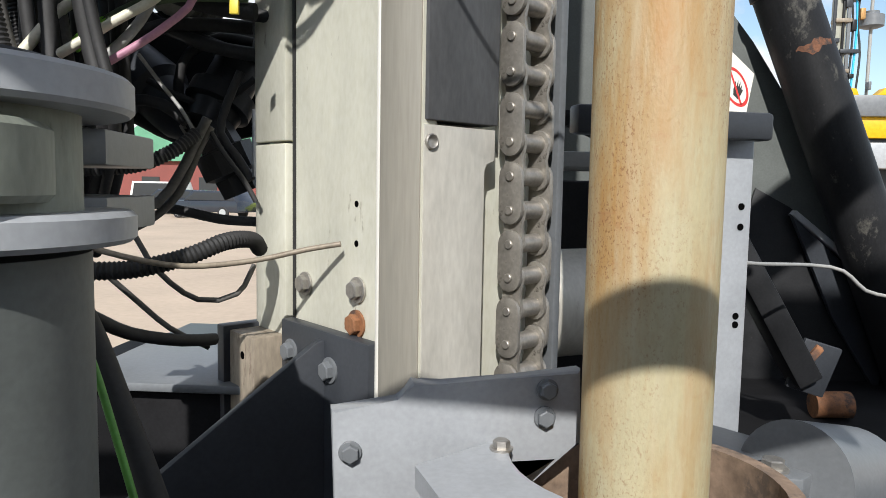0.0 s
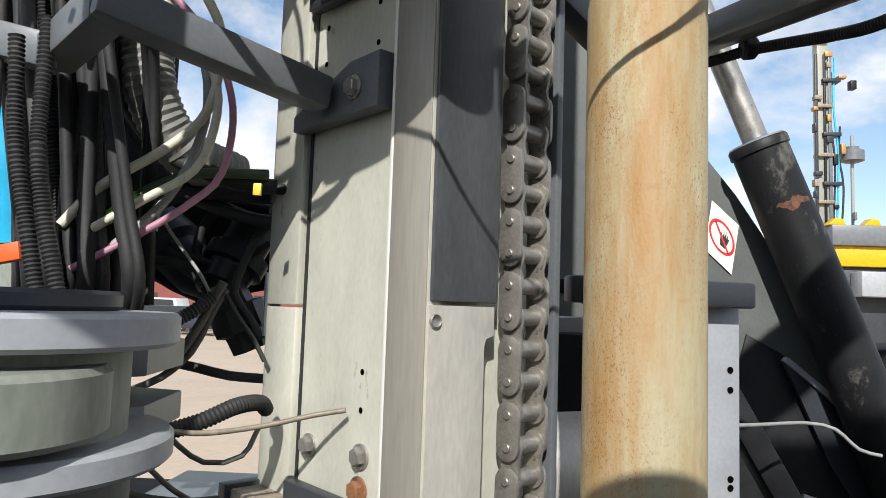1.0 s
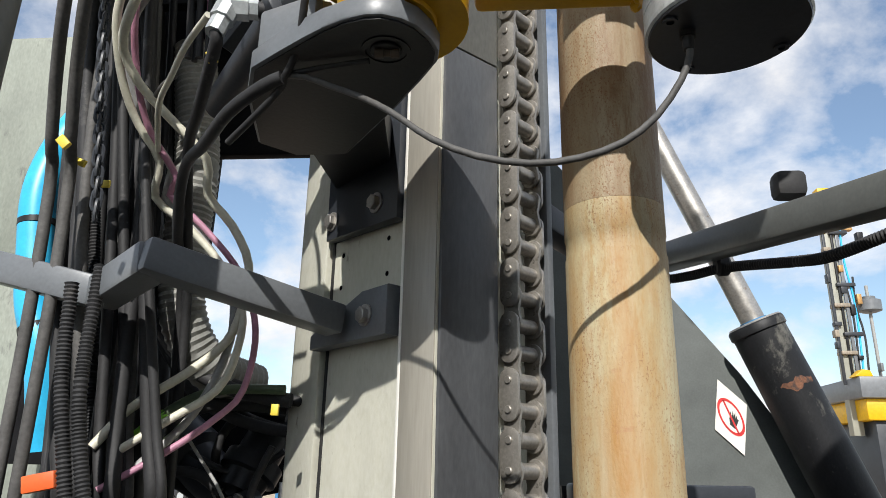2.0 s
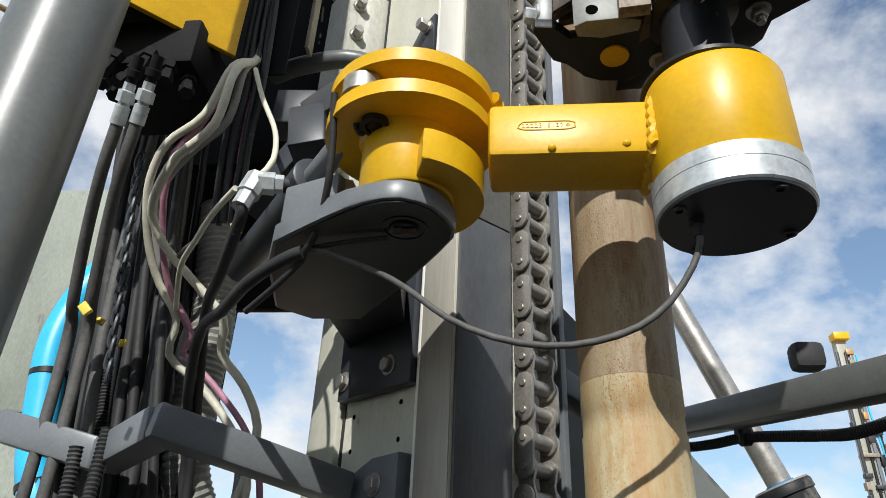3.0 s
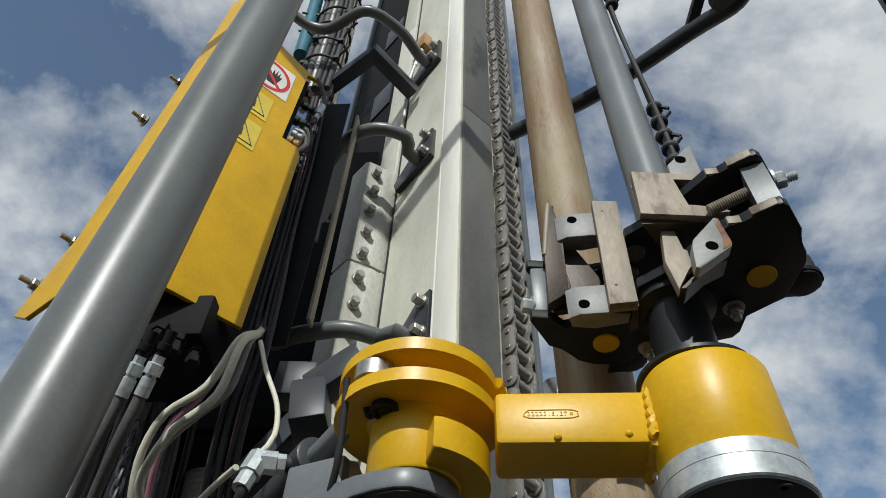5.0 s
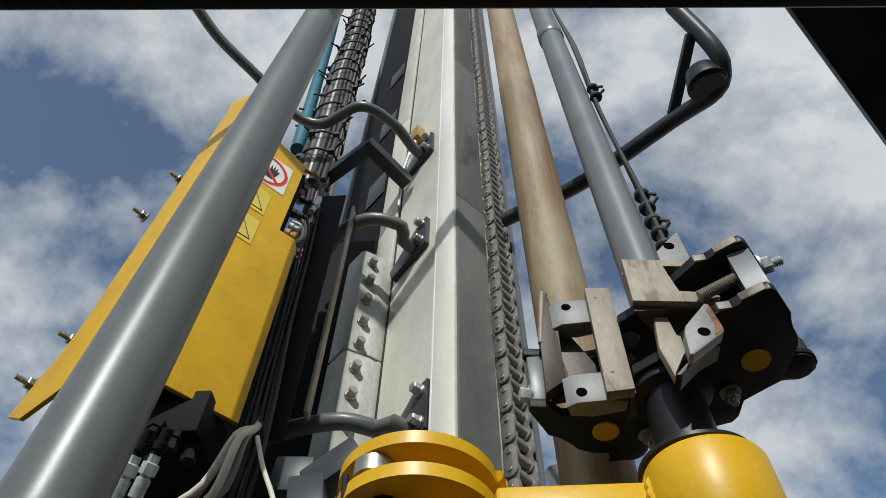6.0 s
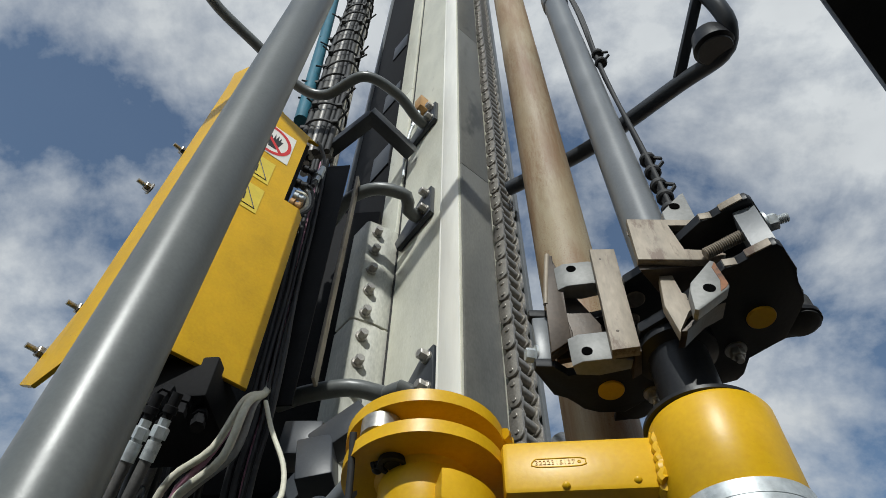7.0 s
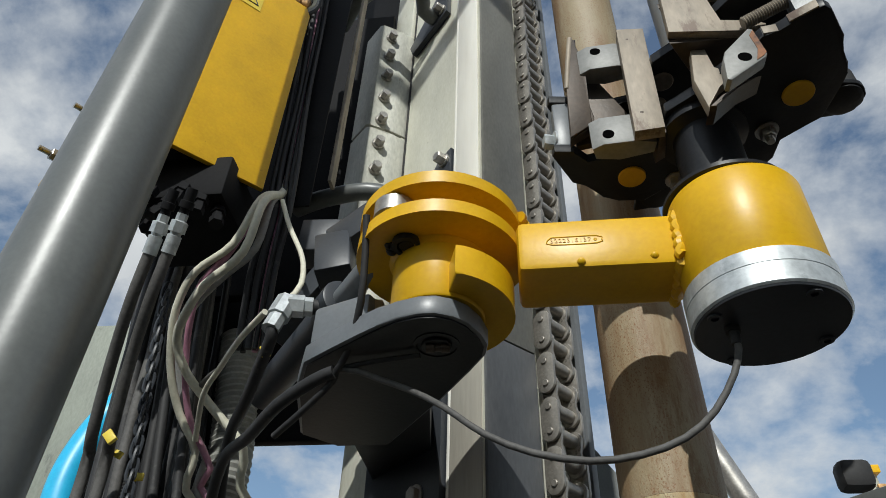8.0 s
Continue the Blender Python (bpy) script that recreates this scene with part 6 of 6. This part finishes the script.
for k in range(16):
    c = Vector((-0.588, 0.995, 4.50)).lerp(Vector((-0.690, 1.095, 7.154)), k / 15) + Vector((rng.uniform(-0.008, 0.008), 0, 0))
    bm = bm_new()
    tilt = rng.uniform(-0.02, 0.05)
    tube(bm, [c + Vector((0.082 * math.cos(a), 0.072 * math.sin(a), tilt * math.cos(a))) for a in [radians(30 * i) for i in range(13)]], 0.0055, 6, 0.02)
    for a in (radians(rng.uniform(-60, 10)), radians(rng.uniform(190, 260))):
        e = c + Vector((0.085 * math.cos(a), 0.075 * math.sin(a), 0))
        box(bm, (-0.012, -0.012, -0.012), (0.012, 0.012, 0.012), 0.003, Matrix.Translation(e))
        beam(bm, e, e + Vector((rng.uniform(0.03, 0.07) * math.cos(a), -0.03, rng.uniform(-0.06, 0.05))), 0.008, 0.004, 0.0)
    solo("cable_tie", bm, M_RUBBER, "black cable tie with loose tail", "cable tie", "cable ties")

# fittings below the cover
valve = thing("valve_block", "dark valve block with many hose fittings", "valve block")
bm = bm_new()
box(bm, (-0.66, 0.66, 2.80), (-0.47, 0.86, 2.90), 0.006)
part("block", bm, M_SHADE_BLACK, valve)
for k in range(9):
    p = Vector((-0.65 + 0.02 * k, 0.64 + 0.03 * (k % 3), 2.80))
    bm = bm_new()
    lathe(bm, p, (rng.uniform(-0.3, 0.3), -0.3, -1), [(0, 0.014), (0.02, 0.014), (0.021, 0.010), (0.035, 0.010), (0.036, 0.013), (0.055, 0.013)], 6)
    part("fitting", bm, M_SHADE_BLACK, valve)
for k in range(7):
    hose("guide_cable", [(a + 0.007 * k + rng.uniform(-0.004, 0.004), b + 0.01 * (k % 2), c) for a, b, c in ((-0.486, 0.800, 3.921), (-0.466, 0.790, 3.531), (-0.448, 0.780, 3.231), (-0.437, 0.770, 2.993), (-0.430, 0.770, 2.837), (-0.435, 0.780, 2.711), (-0.434, 0.800, 2.563))], rng.choice((0.004, 0.005, 0.006)), M_RUBBER if k != 3 else M_PURPLE, "thin cable running down beside the yellow cover", "cable", "guide cables")
hose("loop_cable", [(-0.382, 0.720, 2.832), (-0.348, 0.700, 2.748), (-0.305, 0.680, 2.658), (-0.286, 0.650, 2.580), (-0.289, 0.620, 2.529), (-0.293, 0.600, 2.505)], 0.0045, M_CREAMCABLE, "thin cream cable looping to the elbow fitting", "cable")
# short chain hanging among the hoses
hang = thing("hanging_chain", "dark short-link chain hanging among the hoses", "chain")
c0, c1 = Vector((-0.603, 0.800, 2.697)), Vector((-0.561, 0.820, 2.305))
bm = bm_new()
tube(bm, [(0.006, 0, -0.012), (0.006, 0, 0.012), (0, 0, 0.019), (-0.006, 0, 0.012), (-0.006, 0, -0.012), (0, 0, -0.019), (0.006, 0, -0.012)], 0.003, 6, 0.008)
SHORT = finish("short_link", bm, M_DARK)
for k in range(22):
    o = part("short_link", SHORT, None, hang)
    o.matrix_basis = Matrix.Translation(c0.lerp(c1, k / 21)) @ Matrix.Rotation(radians(90 * (k % 2) + 20), 4, "Z")
for k, p in enumerate(((-0.568, 0.840, 2.359), (-0.616, 0.840, 2.398), (-0.476, 0.600, 2.313), (-0.297, 0.600, 2.430), (-0.287, 0.950, 2.013))):
    bm = bm_new()
    box(bm, (-0.009, -0.003, -0.006), (0.009, 0.003, 0.006), 0.001, Matrix.Translation(p) @ Matrix.Rotation(0.4 * k, 4, "Y"))
    solo("hose_tag", bm, M_LABEL, "yellow marking tag on a hose", "tag", "hose tags")
bm = bm_new()
box(bm, (-0.024, -0.008, -0.012), (0.024, 0.008, 0.012), 0.002, Matrix.Translation((-0.570, 0.820, 1.900)) @ Matrix.Rotation(-0.2, 4, "Y"))
solo("orange_strap", bm, M_ORANGE, "orange webbing strap round the hoses", "strap")
bm = bm_new()
box(bm, (-1.9, 1.5, 2.42), (-1.06, 1.7, 3.12), 0.01)
box(bm, (-1.9, 1.53, 1.2), (-1.06, 1.7, 2.414), 0.01)
solo("cab_side", bm, M_CREAM, "dusty grey-tan cab side panel", "cab panel")

# ---- yard and distance ----
bm = bm_new()
grid = [[bm.verts.new((x, y, 0.0)) for x in (-900, -300, -120, -60, -30, -15, -8, -4, -2, -1, 0, 1, 2, 4, 8, 15, 30, 60, 120, 300, 900)] for y in (-900, -200, -60, -20, -8, -4, -2, 0, 2, 4, 8, 16, 32, 64, 128, 300, 900)]
for a, b in zip(grid, grid[1:]):
    for k in range(len(a) - 1):
        bm.faces.new((a[k], a[k + 1], b[k + 1], b[k]))
solo("ground", bm, M_SAND, "pale sandy yard ground", "ground", kind="structure")

house = thing("house", "red clad building with green metal roof and white gable trim", "house")
hx, hy = -17.5, 52.0
bm = bm_new()
box(bm, (hx - 12, hy, 0), (hx + 9, hy + 10, 3.6))
part("wall", bm, M_BRICK, house)
bm = bm_new()
prism(bm, [(hx - 12.5, 3.5), (hx + 9.5, 3.5), (hx + 4, 6.2), (hx - 9, 6.2)], 0, 10.8, plane_matrix((0, hy + 10.4, 0), (1, 0, 0), (0, 0, 1)))
part("roof", bm, M_ROOFGREEN, house)
bm = bm_new()
box(bm, (hx + 8.6, hy - 0.1, 0), (hx + 9.1, hy + 0.1, 3.6))
part("trim", bm, M_VAN, house)
for k in range(4):
    bm = bm_new()
    box(bm, (hx - 9 + 4.5 * k, hy - 0.08, 1.2), (hx - 7.6 + 4.5 * k, hy - 0.01, 2.3))
    part("window", bm, M_CARGLASS, house)
shed = thing("shed", "long pale grey storage shed", "shed")
bm = bm_new()
box(bm, (-60, 70, 0), (-30, 78, 4.0))
part("wall", bm, M_VAN, shed)
bm = bm_new()
box(bm, (-60.5, 69.5, 4.0), (-29.5, 78.5, 4.3))
part("roof", bm, M_LIGHT, shed)


def car(x, y, turn, paint, label, h=1.45, L=4.5, van=False):
    c = thing("van" if van else "car", label, "van" if van else "car", (x, y, 0), turn, "parked vehicles")
    bm = bm_new()
    w = 0.9
    prof = [(-L / 2, 0.35), (L / 2, 0.35), (L / 2, 0.75), (L / 2 - 0.9, 0.92), (-L / 2 + 0.1, 0.95), (-L / 2, 0.8)]
    prism(bm, prof, -w, w, plane_matrix((0, 0, 0), (1, 0, 0), (0, 0, 1)), 0.05)
    part("body", bm, paint, c)
    bm = bm_new()
    top = [(-L / 2 + 0.15, 0.93), (L / 2 - 1.1, 0.92), (L / 2 - (1.3 if van else 1.75), h), (-L / 2 + 0.5, h)]
    prism(bm, top, -w + 0.1, w - 0.1, plane_matrix((0, 0, 0), (1, 0, 0), (0, 0, 1)), 0.05)
    part("cabin", bm, paint, c)
    for s in (-1, 1):
        bm = bm_new()
        prism(bm, [(-L / 2 + 0.45, 0.98), (L / 2 - 1.3, 0.98), (L / 2 - (1.45 if van else 1.85), h - 0.1), (-L / 2 + 0.65, h - 0.1)], s * (w - 0.1) - 0.01, s * (w - 0.1) + 0.01, plane_matrix((0, 0, 0), (1, 0, 0), (0, 0, 1)))
        part("side_window", bm, M_CARGLASS, c)
        for xx in (-L / 2 + 0.85, L / 2 - 0.85):
            bm = bm_new()
            cyl(bm, (xx, s * (w - 0.12), 0.33), (xx, s * (w + 0.02), 0.33), 0.33, 24, 0.04)
            wh = part("wheel", bm, M_RUBBER, c)
            bm = bm_new()
            cyl(bm, (xx, s * (w + 0.01), 0.33), (xx, s * (w + 0.035), 0.33), 0.2, 16)
            part("rim", bm, M_ZINC, wh)


car(-14.6, 36.0, radians(165), M_CAR, "dark blue-black estate car parked in the yard")
car(-18.5, 40.0, radians(170), M_CAR, "dark car parked beside a van")
car(-21.0, 43.0, radians(175), M_VAN, "white van parked in the yard", 1.9, 4.9, True)
dig = thing("lime_machine", "small lime-green machine parked in the yard", "machine")
bm = bm_new()
box(bm, (-11.6, 38, 0.5), (-8.6, 39.6, 1.5), 0.15)
part("body", bm, M_FARGREEN, dig)
bm = bm_new()
box(bm, (-12.2, 38.2, 0.0), (-11.7, 39.4, 1.7), 0.05)
part("tank", bm, M_FARBLUE, dig)
for x in (-11, -9.2):
    bm = bm_new()
    cyl(bm, (x, 37.9, 0.45), (x, 38.2, 0.45), 0.45, 20, 0.05)
    part("wheel", bm, M_RUBBER, dig)

# second rig far off on the right
rig = thing("far_drill_rig", "yellow drill rig with off-white mast parked behind", "drill rig")
m0, m1 = Vector((12.756, 26.917, 5.332)), Vector((12.628, 26.400, 12.643))
fx, fy = m0.x, m0.y
RT = m0.z
bm = bm_new()
box(bm, (fx - 0.19, fy - 0.19, RT - 2), (fx + 0.19, fy + 0.19, m1.z), 0.02)
part("mast", bm, M_FARWHITE, rig)
bm = bm_new()
cyl(bm, (fx + 1.15, fy, RT - 0.5), (fx + 1.15, fy, RT + 3.6), 0.06, 12)
part("rod", bm, M_GREYCABLE, rig)
for k, (x, top, m) in enumerate(((0.45, 6.6, M_BLUE), (0.32, 6.0, M_RUBBER), (0.62, 3.9, M_RUBBER))):
    bm = bm_new()
    tube(bm, [(fx + x, fy - 0.2, RT - 0.2), (fx + x + 0.1, fy - 0.2, RT + top * 0.4), (fx + x - 0.05, fy - 0.2, RT + top * 0.7), (fx + x, fy - 0.2, RT + top)], 0.04, 8, 0.3)
    part("hose", bm, m, rig)
bm = bm_new()
lathe(bm, (fx + 1.15, fy, RT + 2.55), (0, 0, 1), [(0, 0.25), (0.06, 0.42), (0.45, 0.42), (0.52, 0.25), (0.6, 0.25)], 24)
part("drum", bm, M_GREY, rig)
for k, z in enumerate((0.9, 1.6, 2.7, 3.5, 4.6, 5.6)):
    bm = bm_new()
    box(bm, (fx - 0.25 + 0.2 * (k % 2), fy - 0.35, RT + z), (fx + 0.32 + 0.3 * (k % 2), fy + 0.1, RT + z + 0.14), 0.02)
    part("fitting", bm, M_DARK if k % 2 else M_JAW, rig)
rr = random.Random(21)
for k in range(16):
    z = RT + 0.3 + 0.42 * k
    w, h, x = rr.uniform(0.06, 0.3), rr.uniform(0.08, 0.4), rr.choice((-0.3, -0.2, 0.2, 0.42, 0.7, 1.1))
    bm = bm_new()
    box(bm, (fx + x - w / 2, fy - 0.32, z), (fx + x + w / 2, fy - 0.05, z + h), 0.015)
    part("fitting", bm, rr.choice((M_DARK, M_JAW, M_GREY, M_BRASS, M_BLACKCYL)), rig)
for x, w, m in ((-0.26, 0.05, M_DARK), (0.24, 0.06, M_GREY), (0.05, 0.04, M_BLACKCYL)):
    bm = bm_new()
    box(bm, (fx + x - w, fy - 0.28, RT - 0.2), (fx + x + w, fy - 0.2, m1.z - 0.6), 0.01)
    part("rail", bm, m, rig)
for x in (0.0, 1.25):
    bm = bm_new()
    prism(bm, [(fx + x - 0.28, RT), (fx + x + 0.34, RT), (fx + x + 0.26, RT + 0.22), (fx + x, RT + 0.26)], 0, 0.5, plane_matrix((0, fy - 0.6, 0), (1, 0, 0), (0, 0, 1)), 0.02)
    part("roof_block", bm, M_YELLOW, rig)
bm = bm_new()
box(bm, (fx - 0.28, fy - 0.4, m1.z - 0.1), (fx + 0.3, fy + 0.1, m1.z + 0.2), 0.03)
part("head_sheave", bm, M_YELLOW, rig)
bm = bm_new()
box(bm, (fx - 0.2, fy - 1.2, RT - 0.75), (fx + 9, fy + 3, RT), 0.05)
part("roof", bm, M_GREY, rig)
bm = bm_new()
box(bm, (fx + 0.0, fy - 1.0, RT - 1.5), (fx + 9, fy + 3, RT - 0.75), 0.05)
part("hood", bm, M_YELLOW, rig)
bm = bm_new()
box(bm, (fx + 0.3, fy - 0.8, 0.0), (fx + 9, fy + 3, RT - 1.5), 0.05)
part("chassis", bm, M_DARK, rig)
bm = bm_new()
box(bm, (fx + 0.6, fy - 1.6, RT - 2.6), (fx + 2.6, fy - 0.8, RT - 1.7), 0.05)
part("locker", bm, M_LIGHT, rig)
for k in range(7):
    bm = bm_new()
    box(bm, (fx + 2.0, fy - 1.02, RT - 4.6 + 0.3 * k), (fx + 5.5, fy - 0.75, RT - 4.45 + 0.3 * k), 0.01)
    part("louvre", bm, M_YELLOW, rig)

# unseen dark wall behind the viewer, added to block light
bm = bm_new()
box(bm, (-4.0, -2.2, 0), (4.0, -2.0, 2.3), 0.01)
box(bm, (0.78, -2.6, 0), (4.0, -2.21, 4.75), 0.01)
solo("unseen_wall", bm, M_DARK, "plain dark wall, unseen, that blocks light from behind", "wall", kind="structure")
# rig deck under the beam; its shade is put into the near-black colour
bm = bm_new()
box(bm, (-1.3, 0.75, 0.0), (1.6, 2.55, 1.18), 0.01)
solo("rig_deck", bm, M_SHADE_BLACK, "dark steel rig deck in shade", "deck")
# unseen dark pad, added to cut light bouncing off the ground
bm = bm_new()
box(bm, (-9.0, -70.0, -0.3), (60.0, 5.5, 0.03), 0.01)
solo("pavement", bm, M_PAD, "unseen dark ground pad that cuts bounced light", "pavement", kind="structure")

# far tree line
bm = bm_new()
tr = random.Random(9)
for k in range(420):
    a = radians(-75 + 150 * k / 420)
    dd = 260 + tr.uniform(-20, 20)
    h = 6 + 5 * tr.random()
    x, y = dd * math.sin(a), dd * math.cos(a)
    lathe(bm, (x, y, 0), (tr.uniform(-0.1, 0.1), tr.uniform(-0.1, 0.1), 1), [(0, 1.2), (h * 0.3, 2.6), (h * 0.7, 1.9), (h, 0.3)], 6)
solo("far_woods", bm, M_WOODS, "bare far woods along the horizon", "woods", kind="stuff")
